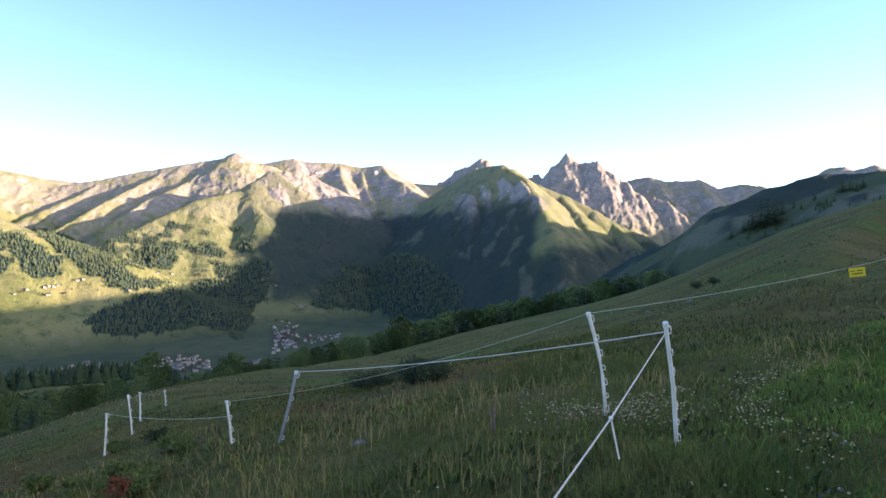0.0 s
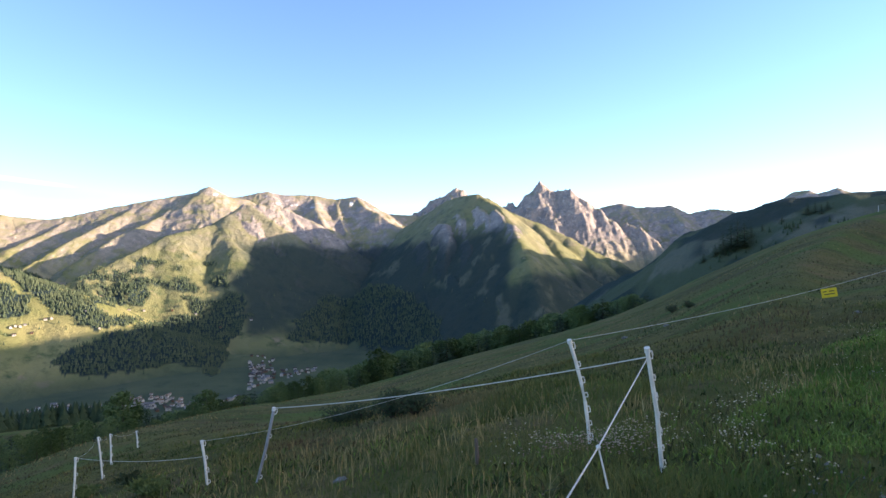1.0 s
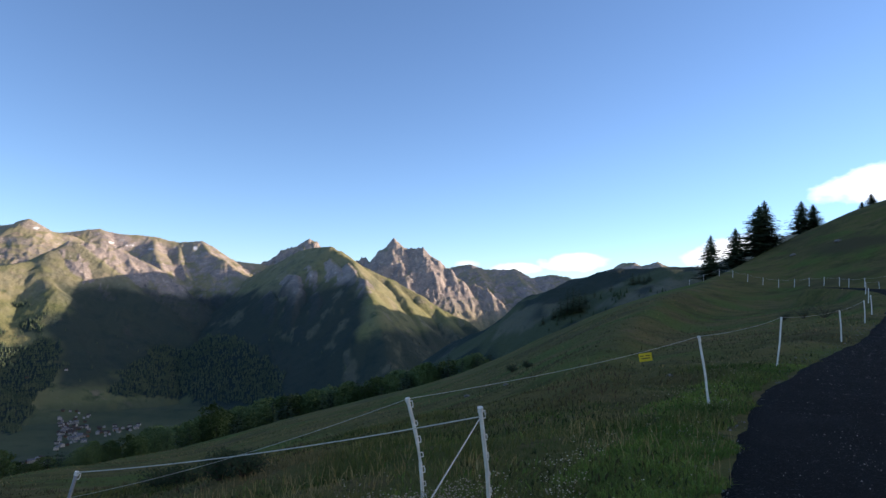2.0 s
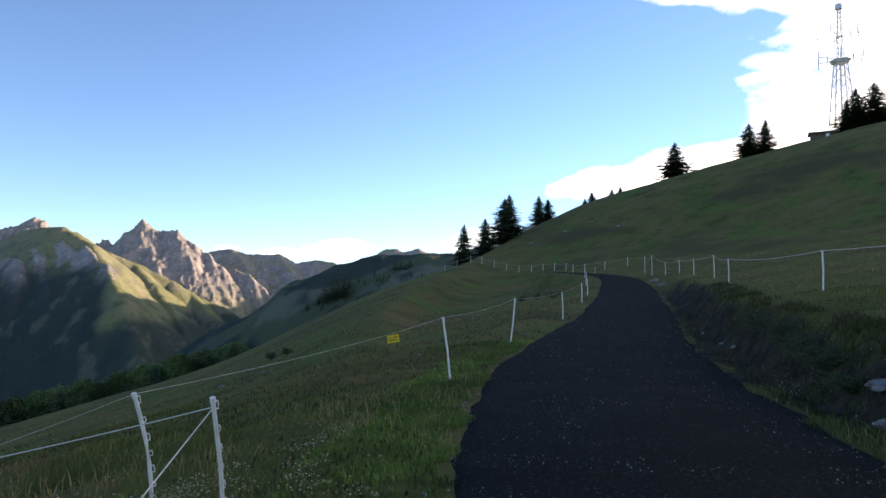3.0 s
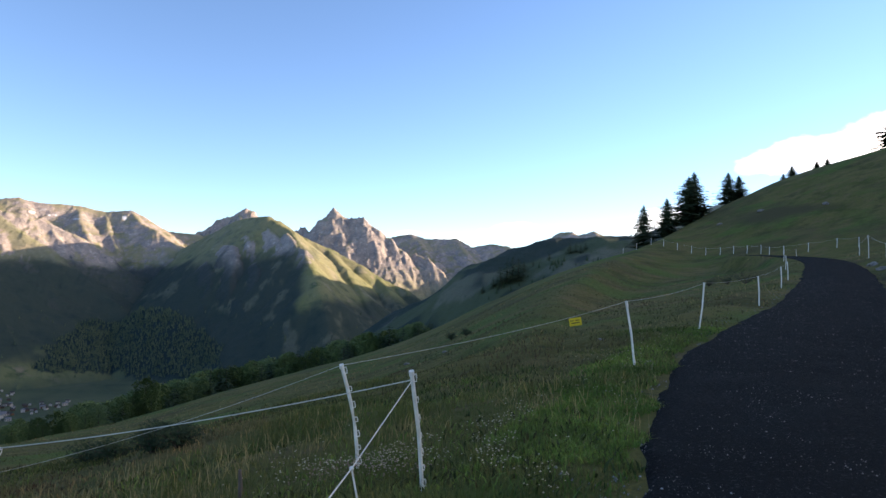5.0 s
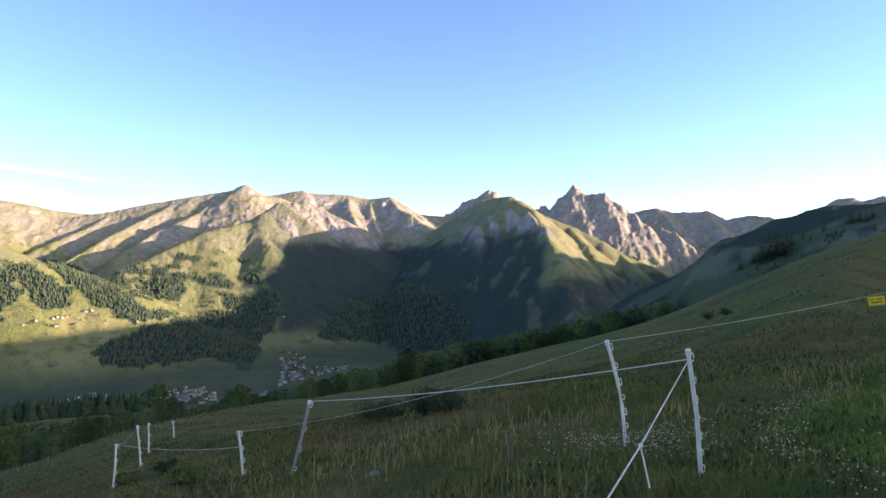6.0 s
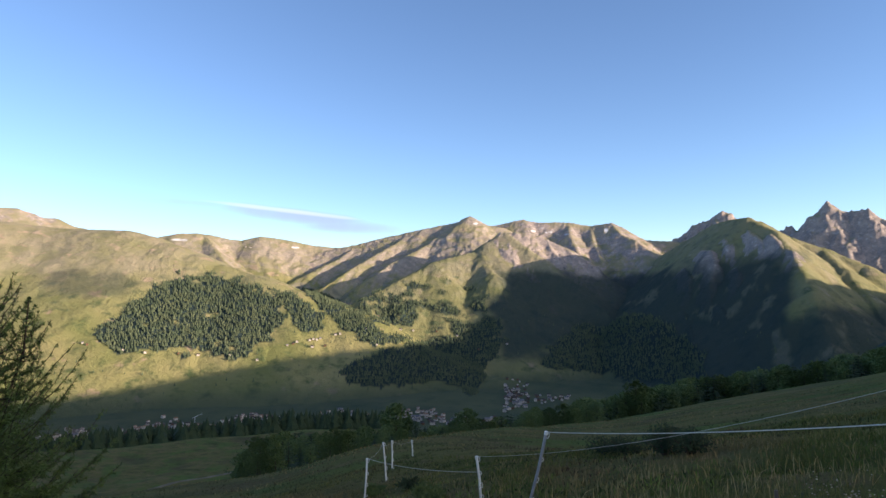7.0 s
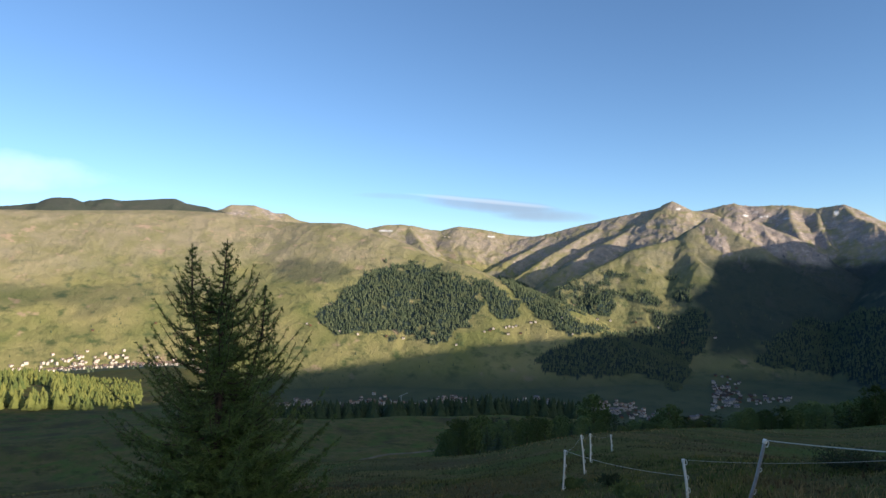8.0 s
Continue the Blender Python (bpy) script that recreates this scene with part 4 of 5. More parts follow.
def plant(stock, k, x, y, h, turn=0.0, sink=0.1):
    ob = stock[k % len(stock)]
    size = h / (7.0 if stock is larches else 8.0)
    z = ground_z(x, y) - sink
    m = Matrix.Translation((x, y, z)) @ Matrix.Rotation(turn, 4, "Z")
    if first.pop(ob.name, False):
        ob.scale = (size,) * 3
        ob.matrix_basis = m @ Matrix.Diagonal((size, size, size, 1))
        return ob
    c = copy_thing(ob, m)
    c.scale = (size,) * 3
    return c


# bearing, distance, height of the trees on the hill's skyline
for k, (az, dist, h) in enumerate(((-38.0, 128, 8.0), (-39.85, 132, 7.5), (-41.6, 136, 9.5), (-42.0, 138, 10.0), (-44.6, 145, 6.5), (-45.4, 148, 5.0), (-49.2, 160, 2.6), (-48.6, 160, 1.6), (-50.9, 162, 2.0), (-51.6, 163, 2.0),
                                   (-56.1, 165, 9.0), (-61.8, 178, 8.5), (-63.0, 179, 8.5), (-69.2, 190, 11.0), (-70.4, 188, 11.5), (-68.6, 188, 8.5))):
    x, y = polar(az, dist)
    plant(spruces, 3 if az == -56.1 or h < 3 else k % 3, float(x), float(y), h, k * 1.3)
rnd = random.Random(5)
# trees along the brow of the meadow and in the fold below it
def plant_to(stock, k, az, dist, el):
    """A tree whose tip rises to the height angle el."""
    x, y = polar(az, dist)
    h = dist * math.tan(radians(el)) - ground_z(x, y) + 0.1
    if h > 1.2:
        plant(stock, k, float(x), float(y), min(h, 16), az)


for k, (az, dist, el) in enumerate(((24.6, 76, -10.75), (18.35, 80, -11.1), (23.6, 79, -11.9), (17.4, 83, -12.0), (19.3, 81, -12.0), (22.2, 75, -13.0), (7.9, 98, -10.1), (5.4, 92, -10.15), (9.9, 96, -10.7), (11.8, 92, -11.4), (13.5, 90, -11.9), (27.9, 66, -13.3), (30.6, 62, -14.2), (33.9, 60, -15.8), (16.0, 86, -12.3), (20.3, 80, -12.6), (3.85, 104, -8.6), (1.5, 112, -8.7), (2.7, 110, -9.2))):
    plant_to(larches, k, az, dist, el)
for k, (az, dist, el) in enumerate(((-13.9, 128, -5.8), (-16.0, 132, -4.3), (-12.5, 126, -6.3), (-18.5, 130, -4.1), (-10.2, 126, -6.9), (-17.2, 134, -4.5), (-14.6, 100, -6.0), (-7.6, 96, -8.2), (-2.6, 92, -8.8))):
    plant_to(brow_spruces if k % 3 else larches, k, az, dist, el)
line = ((-20, -3.9), (-17, -4.5), (-14, -5.1), (-10, -6.2), (-5, -7.35), (0, -8.3), (5, -9.5), (10, -10.5), (15, -11.6), (19, -12.4), (24, -12.4), (28, -12.5), (33, -12.5), (36, -12.8), (38, -13.5))
for k in range(440):
    az = rnd.uniform(12, 38) if k % 5 < 2 else rnd.uniform(-20, 38) if k % 5 < 4 else rnd.uniform(-20, 5)
    low = abs(rnd.gauss(0, 0.4)) if az < 3 else rnd.uniform(-0.1, 2.6)
    el = float(np.interp(az, *zip(*line))) - low
    brow = float(np.interp(az, *TABLES["brow"]))
    plant_to(larches if rnd.random() < 0.45 else brow_spruces, k, az, brow + rnd.uniform(22, 60) + (15 if az > 13 else 0), el)


# younger trees right behind the brow
for k in range(170):
    az = rnd.uniform(2, 38)
    el = float(np.interp(az, *zip(*line))) - rnd.uniform(0.2, 1.9)
    plant_to(larches if rnd.random() < 0.75 else brow_spruces, k, az, float(np.interp(az, *TABLES["brow"])) + rnd.uniform(9, 30), el)


# the big larch close to the path
def near_larch(x, y, h, label):
    rnd = random.Random(3)
    t = thing("larch_tree", label, "tree", at=(x, y, ground_z(x, y)))
    wide = Vector((0.536, 0.844, 0))
    # leading stems: points from the fork to the tip
    stems = [[Vector((0, 0, -0.2)), Vector((0.02, 0, h * 0.3)), Vector((0, 0.02, h * 0.55)), wide * 0.04 + Vector((0, 0, h * 0.78)), wide * 0.1 + Vector((0, 0, h))],
             [Vector((0, 0.02, h * 0.5)), wide * -0.2 + Vector((0, 0, h * 0.64)), wide * -0.3 + Vector((0, 0, h * 0.8)), wide * -0.31 + Vector((0, 0, h * 0.985))],
             [Vector((0, 0.02, h * 0.42)), wide * 0.36 + Vector((0, 0, h * 0.56)), wide * 0.52 + Vector((0, 0, h * 0.7)), wide * 0.56 + Vector((0, 0, h * 0.85))]]
    for k, stem in enumerate(stems):
        bm = bmesh.new()
        tube(bm, stem, list(np.linspace(0.075 if k == 0 else 0.03, 0.004, len(stem))), 8)
        part("trunk" if k == 0 else "leader", bm, BARK, t)
    nv, nf = [], []

    def tuft(p, size, n=6):
        for _ in range(n):
            d = Vector((rnd.gauss(0, 1), rnd.gauss(0, 1), rnd.gauss(0.25, 0.8))).normalized()
            e = d.orthogonal().normalized() * size * 0.1
            i = len(nv)
            nv.extend([tuple(p - e), tuple(p + e), tuple(p + d * size)])
            nf.append((i, i + 1, i + 2))

    def point(stem, u):
        """Where a stem has reached the share u of the tree's height."""
        for a, b in zip(stem, stem[1:]):
            if b.z >= h * u:
                return a.lerp(b, max(0, (h * u - a.z) / (b.z - a.z)))
        return stem[-1]

    def bough(base, a, reach, rise, n=7, thin=1.0):
        wood = bmesh.new()
        out = Vector((math.cos(a), math.sin(a), 0))
        pts = [base + out * reach * (i / n) + Vector((rnd.gauss(0, 0.012), rnd.gauss(0, 0.012), reach * (-0.12 * math.sin(math.pi * i / n) + 0.05 * i / n + rise * (i / n) ** 2.4))) for i in range(n + 1)]
        tube(wood, pts, list(np.linspace(0.011 * thin, 0.0025, n + 1)), 4, False)
        for i in range(int(reach * 58) + 8):
            s = rnd.uniform(0.08, 1.0)
            j = min(int(s * n), n - 1)
            q = pts[j].lerp(pts[j + 1], s * n - j)
            way = (Vector((-out.y, out.x, 0)) * rnd.choice((-1, 1)) + out * 0.8 + Vector((0, 0, rnd.uniform(-0.2, 0.9)))).normalized()
            length = reach * rnd.uniform(0.05, 0.24) * (1.15 - s) + 0.025
            if length > 0.1:
                tube(wood, [q, q + way * length], [0.003, 0.001], 3, False)
            steps = max(1, int(length / 0.032))
            for m in range(steps):
                low = max(0.0, 0.5 - q.z / h)
                tuft(q + way * length * (m + rnd.random()) / steps, rnd.uniform(0.028, 0.046) * (1 + 1.6 * low), 5 + int(6 * low))
        part("branch", wood, BARK, t)

    # long boughs of the main stem, thickest below
    for k in range(270):
        u = 0.04 + 0.79 * (k / 269) ** 1.6
        if u > 0.6 and k % 4 == 0:
            continue
        bough(point(stems[0], u), k * 2.4 + rnd.uniform(-0.5, 0.5), min(2.05 * (1 - u) ** 0.75, 1.4) * rnd.uniform(0.5, 1.05), rnd.uniform(0.12, 0.3) + 0.5 * u * u + 0.15 * (u > 0.45))
    for which, u0, u1, n in ((0, 0.74, 0.985, 34), (1, 0.6, 0.97, 46), (2, 0.52, 0.84, 40)):
        for k in range(n):
            v = (k + rnd.random()) / n
            u = u0 + (u1 - u0) * v
            bough(point(stems[which], u), k * 2.4 + rnd.uniform(-0.4, 0.4), (0.62 * (1 - v) ** 1.25 + 0.05) * rnd.uniform(0.7, 1.1), rnd.uniform(0.5, 0.9), 5, 0.6)
    for stem in stems:
        for k in range(70):
            u = 0.6 + 0.4 * k / 69
            tuft(point(stem, min(u, stem[-1].z / h)), 0.03, 4)
    sheet("foliage", nv, nf, LARCH_FRESH, t, smoothed=False)
    return t


lx, ly = polar(57.6, 8.6)
near_larch(float(lx), float(ly), 0.42 - ground_z(lx, ly), "young green larch with several leading tips beside the path")

# woods that nobody could count
far_rng = np.random.default_rng(21)


def forest(name, label, places, heights, material, tiers=4, sides=5, spread=0.24):
    """Small conifers, each a stack of jagged cones, in one mesh."""
    n = len(places)
    v, f = [], []
    base = 0
    ring = np.arange(sides)
    for t in range(tiers):
        u = t / tiers
        r = spread * (1 - u) + 0.03
        ang = ring[None] * math.tau / sides + far_rng.uniform(0, 6.3, (n, 1))
        rad = r * far_rng.uniform(0.65, 1.15, (n, sides)) * heights[:, None]
        z0 = (0.06 + 0.86 * u) * heights[:, None] - far_rng.uniform(0, 0.06, (n, sides)) * heights[:, None]
        rim = np.stack([places[:, None, 0] + np.cos(ang) * rad, places[:, None, 1] + np.sin(ang) * rad, places[:, None, 2] + z0], -1)
        tip = np.stack([places[:, 0], places[:, 1], places[:, 2] + (0.06 + 0.86 * u + 0.42 * (1 - 0.6 * u)) * heights], -1)[:, None]
        block = np.concatenate([rim, tip], 1)
        v.append(block.reshape(-1, 3))
        i = base + np.arange(n)[:, None] * (sides + 1)
        f.append(np.stack([i + ring[None], i + (ring[None] + 1) % sides, np.broadcast_to(i + sides, (n, sides))], -1).reshape(-1, 3))
        base += n * (sides + 1)
    ob = sheet(name, np.concatenate(v), np.concatenate(f), material, smoothed=False)
    return tagged(ob, label, "forest", kind="stuff")


weight = ((woods + 0.006 * (fz < -150) * (fz > -390)) * D * np.radians(np.gradient(A, axis=1)) * 13.0).ravel()
count = min(32000, int(weight.sum() / 60))
pick = far_rng.choice(len(weight), count, p=weight / weight.sum())
spots = far_v[pick] + far_rng.uniform(-7, 7, (count, 3)) * (1, 1, 0)
forest("forest", "dark conifer woods on the valley slopes", spots, far_rng.uniform(9, 17, count), FOREST)
az, dist = far_rng.uniform(16, 58, 5200), far_rng.uniform(283, 470, 5200)
px, py = polar(az, dist)
forest("forest", "dark conifer wood below the meadow terrace", np.stack([px, py, hillside(px, py)], -1), far_rng.uniform(6, 11, 5200), NEEDLES, 5, 7, 0.34)
az, dist = far_rng.uniform(-41, -19, 1300), far_rng.uniform(330, 640, 1300)
px, py = polar(az, dist)
pz, pw = land(px, py)
ok = (pw >= 0) & (fbm(px / 60, py / 60, 3, 44) > 0.56) & (pz < np.interp(az, (-41, -30, -25, -19), (15, 15, -12, -60)))
forest("forest", "dark trees on the rocky shoulder", np.stack([px, py, pz], -1)[ok], far_rng.uniform(2.5, 5, ok.sum()), NEEDLES, 7, 7)
for k, (az, el, tall) in enumerate(((-32.3, 2.3, 9), (-32.7, 2.2, 8), (-31.8, 2.2, 10), (-33.1, 2.5, 7), (-26.3, -0.4, 19), (-26.8, -0.2, 20), (-25.7, -0.7, 16), (-27.3, -0.1, 18), (-26.6, -0.6, 9), (-25.1, -0.9, 9), (-27.8, 0.5, 10), (-24.2, -1.4, 7), (-28.6, 1.0, 6), (-30.0, 1.7, 5))):
    x, y, z = spot(az, el, 200)
    tree = plant(brow_spruces, k, x, y, tall, az)
    tree.location.z = z - 0.3
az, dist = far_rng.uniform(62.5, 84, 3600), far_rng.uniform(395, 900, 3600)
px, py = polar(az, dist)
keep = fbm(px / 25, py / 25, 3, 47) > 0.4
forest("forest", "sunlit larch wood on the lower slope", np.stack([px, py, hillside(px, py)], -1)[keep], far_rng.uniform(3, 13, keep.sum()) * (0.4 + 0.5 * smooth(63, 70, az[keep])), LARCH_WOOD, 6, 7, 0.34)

# ---------- mast and hut on the hill ----------
STEEL = plain("galvanised_steel", (0.78, 0.79, 0.8), (0.66, 0.67, 0.68), 2.0, 0.5, 0.1)
HUT_WALL = plain("weathered_boards", (0.16, 0.12, 0.09), (0.09, 0.07, 0.055), 3.0, 0.9)
ROOF = plain("dark_roof", (0.09, 0.075, 0.065), (0.05, 0.045, 0.042), 0.4, 0.85)
STONE = plain("grey_stone", (0.25, 0.235, 0.21), (0.12, 0.11, 0.1), 6.0, 0.95, bump=0.02)


def rod(parent, name, a, b, r, sides=5, label=""):
    bm = bmesh.new()
    r = r * 1.15 + 0.02
    tube(bm, [a, b], r, sides)
    return part(name, bm, STEEL, parent, label)


def lattice_mast(az, dist):
    x, y = polar(az, dist)
    z = ground_z(x, y)
    mast = thing("radio_mast", "tall steel lattice radio mast with antenna arms behind spruces", "mast", at=(float(x), float(y), z - 0.5))
    mast.rotation_euler = (0, 0, radians(az + 18))
    mast.scale = (0.89, 0.89, 0.89)
    levels = [(0, 3.0), (4, 2.7), (8, 2.4), (12, 2.1), (15.5, 1.85), (18.5, 1.6), (21.5, 1.4)]
    corners = ((1, 1), (-1, 1), (-1, -1), (1, -1))
    for cx, cy in corners:
        rod(mast, "leg", (cx * 3.0, cy * 3.0, 0), (cx * 1.4, cy * 1.4, 21.5), 0.13)
    for (z0, w0), (z1, w1) in zip(levels, levels[1:]):
        for (ax, ay), (bx, by) in zip(corners, corners[1:] + corners[:1]):
            rod(mast, "brace", (ax * w0, ay * w0, z0), (bx * w1, by * w1, z1), 0.06)
            rod(mast, "brace", (bx * w0, by * w0, z0), (ax * w1, ay * w1, z1), 0.06)
            rod(mast, "girt", (ax * w1, ay * w1, z1), (bx * w1, by * w1, z1), 0.06)
    rod(mast, "cable_ladder", (0, 0, 0), (0, 0, 21.5), 0.22)
    bm = bmesh.new()
    bmesh.ops.create_cone(bm, cap_ends=True, segments=12, radius1=2.4, radius2=2.9, depth=0.7)
    bmesh.ops.translate(bm, vec=(0, 0, 21.8), verts=bm.verts)
    part("platform", bm, STEEL, mast)
    for cx, cy in corners:
        rod(mast, "upper_leg", (cx * 0.75, cy * 0.75, 22), (cx * 0.35, cy * 0.35, 38), 0.09)
    for k in range(10):
        z0, z1 = 22 + k * 1.6, 23.6 + k * 1.6
        w0, w1 = 0.75 - 0.04 * k, 0.71 - 0.04 * k
        for (ax, ay), (bx, by) in zip(corners, corners[1:] + corners[:1]):
            rod(mast, "brace", (ax * w0, ay * w0, z0), (bx * w1, by * w1, z1), 0.045)
    for level, span, n in ((22.6, 6.4, 6), (29.5, 5.8, 5)):
        for k in range(n):
            a = k * math.tau / n + 0.25
            c, q = math.cos(a), math.sin(a)
            arm = rod(mast, "antenna_arm", (0, 0, level), (c * span, q * span, level + 0.5), 0.09)
            rod(arm, "dipole", (c * span, q * span, level - 1.3), (c * span, q * span, level + 2.2), 0.11)
            rod(arm, "dipole", (c * span * 0.6, q * span * 0.6, level - 0.6), (c * span * 0.6, q * span * 0.6, level + 1.3), 0.09)
    bm = bmesh.new()
    bmesh.ops.create_cone(bm, cap_ends=True, segments=10, radius1=0.95, radius2=0.95, depth=1.6)
    bmesh.ops.translate(bm, vec=(0, 0, 38.6), verts=bm.verts)
    part("antenna_drum", bm, STEEL, mast)
    rod(mast, "lightning_rod", (0, 0, 39), (0, 0, 42), 0.05)
    return mast


lattice_mast(-68.3, 196)


def gabled(w, d, h, rise, over):
    """Wall body and roof as bmeshes."""
    body = bmesh.new()
    x, y = w / 2, d / 2
    lo = [body.verts.new(p) for p in ((-x, -y, -1), (x, -y, -1), (x, y, -1), (-x, y, -1))]
    hi = [body.verts.new(p) for p in ((-x, -y, h), (x, -y, h), (x, y, h), (-x, y, h))]
    g = [body.verts.new((-x, 0, h + rise)), body.verts.new((x, 0, h + rise))]
    for k in range(4):
        body.faces.new((lo[k], lo[(k + 1) % 4], hi[(k + 1) % 4], hi[k]))
    body.faces.new((hi[0], g[0], hi[3]))
    body.faces.new((hi[1], hi[2], g[1]))
    roof = bmesh.new()
    t = 0.3
    drop = rise / y * over
    prof = [(-y - over, h - drop), (0, h + rise), (y + over, h - drop)]
    a = [[roof.verts.new((sx * (x + over), py, pz + dz)) for py, pz in prof] for sx in (-1, 1) for dz in (0.02, t)]
    for k in range(2):
        roof.faces.new((a[1][k], a[1][k + 1], a[3][k + 1], a[3][k]))
        roof.faces.new((a[0][k + 1], a[0][k], a[2][k], a[2][k + 1]))
        roof.faces.new((a[0][k], a[0][k + 1], a[1][k + 1], a[1][k]))
        roof.faces.new((a[2][k + 1], a[2][k], a[3][k], a[3][k + 1]))
    roof.faces.new((a[0][0], a[1][0], a[3][0], a[2][0]))
    roof.faces.new((a[0][2], a[2][2], a[3][2], a[1][2]))
    return body, roof


hx, hy = polar(-67.0, 186)
hut = thing("hut", "low dark wooden hut at the foot of the mast", "hut", at=(float(hx), float(hy), ground_z(hx, hy) - 0.1))
hut.rotation_euler = (0, 0, radians(-60))
body, roof = gabled(5.5, 3.0, 1.2, 0.5, 0.5)
part("wall", body, HUT_WALL, hut)
part("roof", roof, ROOF, hut)
bm = bmesh.new()
bmesh.ops.create_cube(bm, size=1)
bmesh.ops.scale(bm, vec=(0.8, 0.08, 1.1), verts=bm.verts)
bmesh.ops.translate(bm, vec=(0.8, -1.53, 0.55), verts=bm.verts)
part("door", bm, STEEL, hut)

# ---------- village ----------
PLASTER = plain("pale_plaster", (0.66, 0.62, 0.56), (0.36, 0.32, 0.27), 0.3, 0.9)
TIMBER = plain("brown_timber", (0.2, 0.12, 0.07), (0.13, 0.08, 0.05), 0.5, 0.9)
TIN = plain("grey_sheet_roof", (0.2, 0.2, 0.21), (0.12, 0.12, 0.125), 0.3, 0.5)
PANE = plain("window_glass", (0.02, 0.025, 0.03), (0.03, 0.035, 0.04), 1.0, 0.15)


def house(w, d, h, rise, wall_mat, roof_mat, label):
    t = thing("house", label, "house", "houses of the valley village")
    body, roof = gabled(w, d, h, rise, 0.9)
    part("wall", body, wall_mat, t)
    part("roof", roof, roof_mat, t)
    for row in range(int(h // 3)):
        for k in range(int(w // 4)):
            for sy in (-1, 1):
                bm = bmesh.new()
                bmesh.ops.create_cube(bm, size=1)
                bmesh.ops.scale(bm, vec=(1.6, 0.12, 1.5), verts=bm.verts)
                bmesh.ops.translate(bm, vec=(-w / 2 + 2.4 + k * 4, sy * (d / 2 + 0.02), 1.6 + row * 3), verts=bm.verts)
                part("window", bm, PANE, t)
    return t


kinds = [house(11, 8.5, 5.5, 2.4, PLASTER, ROOF, "white plastered alpine house with a dark pitched roof"), house(9, 7.5, 4.8, 2.2, TIMBER, ROOF, "brown timber alpine house with a dark pitched roof"),
         house(14, 10, 7, 2.6, PLASTER, TIN, "large pale guesthouse with a grey sheet roof"), house(8, 6.5, 4, 1.9, PLASTER, TIN, "small pale house with a grey roof")]
placed = set()


def settle(k, x, y, turn):
    z = float(land(np.array([x]), np.array([y]))[0][0])
    m = Matrix.Translation((x, y, z)) @ Matrix.Rotation(turn, 4, "Z")
    if k not in placed:
        placed.add(k)
        kinds[k].matrix_basis = m
    else:
        copy_thing(kinds[k], m)


rnd = random.Random(12)
for n, az0, az1, d0, d1 in ((130, 27, 52, 1840, 2010), (46, 15, 23.5, 1760, 1960), (80, 12.7, 14.9, 1950, 2560), (24, 9.2, 12.4, 2130, 2330)):
    for _ in range(n):
        az, dist = rnd.uniform(az0, az1), rnd.triangular(d0, d1)
        if n == 130:
            dist += 60 * math.sin(az * 0.9)
        x, y = polar(az, dist)
        settle(rnd.choice((0, 1, 1, 2, 3, 1, 0)), float(x), float(y), radians(az) + rnd.choice((0, 1.57)) + rnd.gauss(0, 0.2))
for az, el in ((31.6, -5.0), (31.3, -5.05), (31.0, -4.95), (31.9, -5.1), (33.3, -5.35), (33.8, -5.45), (33.0, -5.2), (29.3, -4.6), (29.7, -4.65), (30.6, -5.6), (31.7, -5.65), (46.6, -5.3), (45.0, -5.6), (42.5, -5.8), (41.0, -6.0), (49.4, -4.6), (49.1, -4.75), (36.3, -6.6), (37.3, 3.0), (36.9, 2.95),
               (24.0, -4.3), (22.9, -4.4), (20.8, -4.5), (26.1, -5.6), (19.0, -4.9), (17.1, -6.1), (14.6, -5.6), (27.0, -4.2), (38.5, -6.1), (61.5, -4.2), (58.2, -3.8), (66.0, -4.6)):
    x, y, _ = spot(az, el, 1700)
    settle(rnd.choice((3, 1, 0)), x, y, radians(az) + rnd.choice((0, 1.57)))
cx, cy = polar(41.2, 1960)


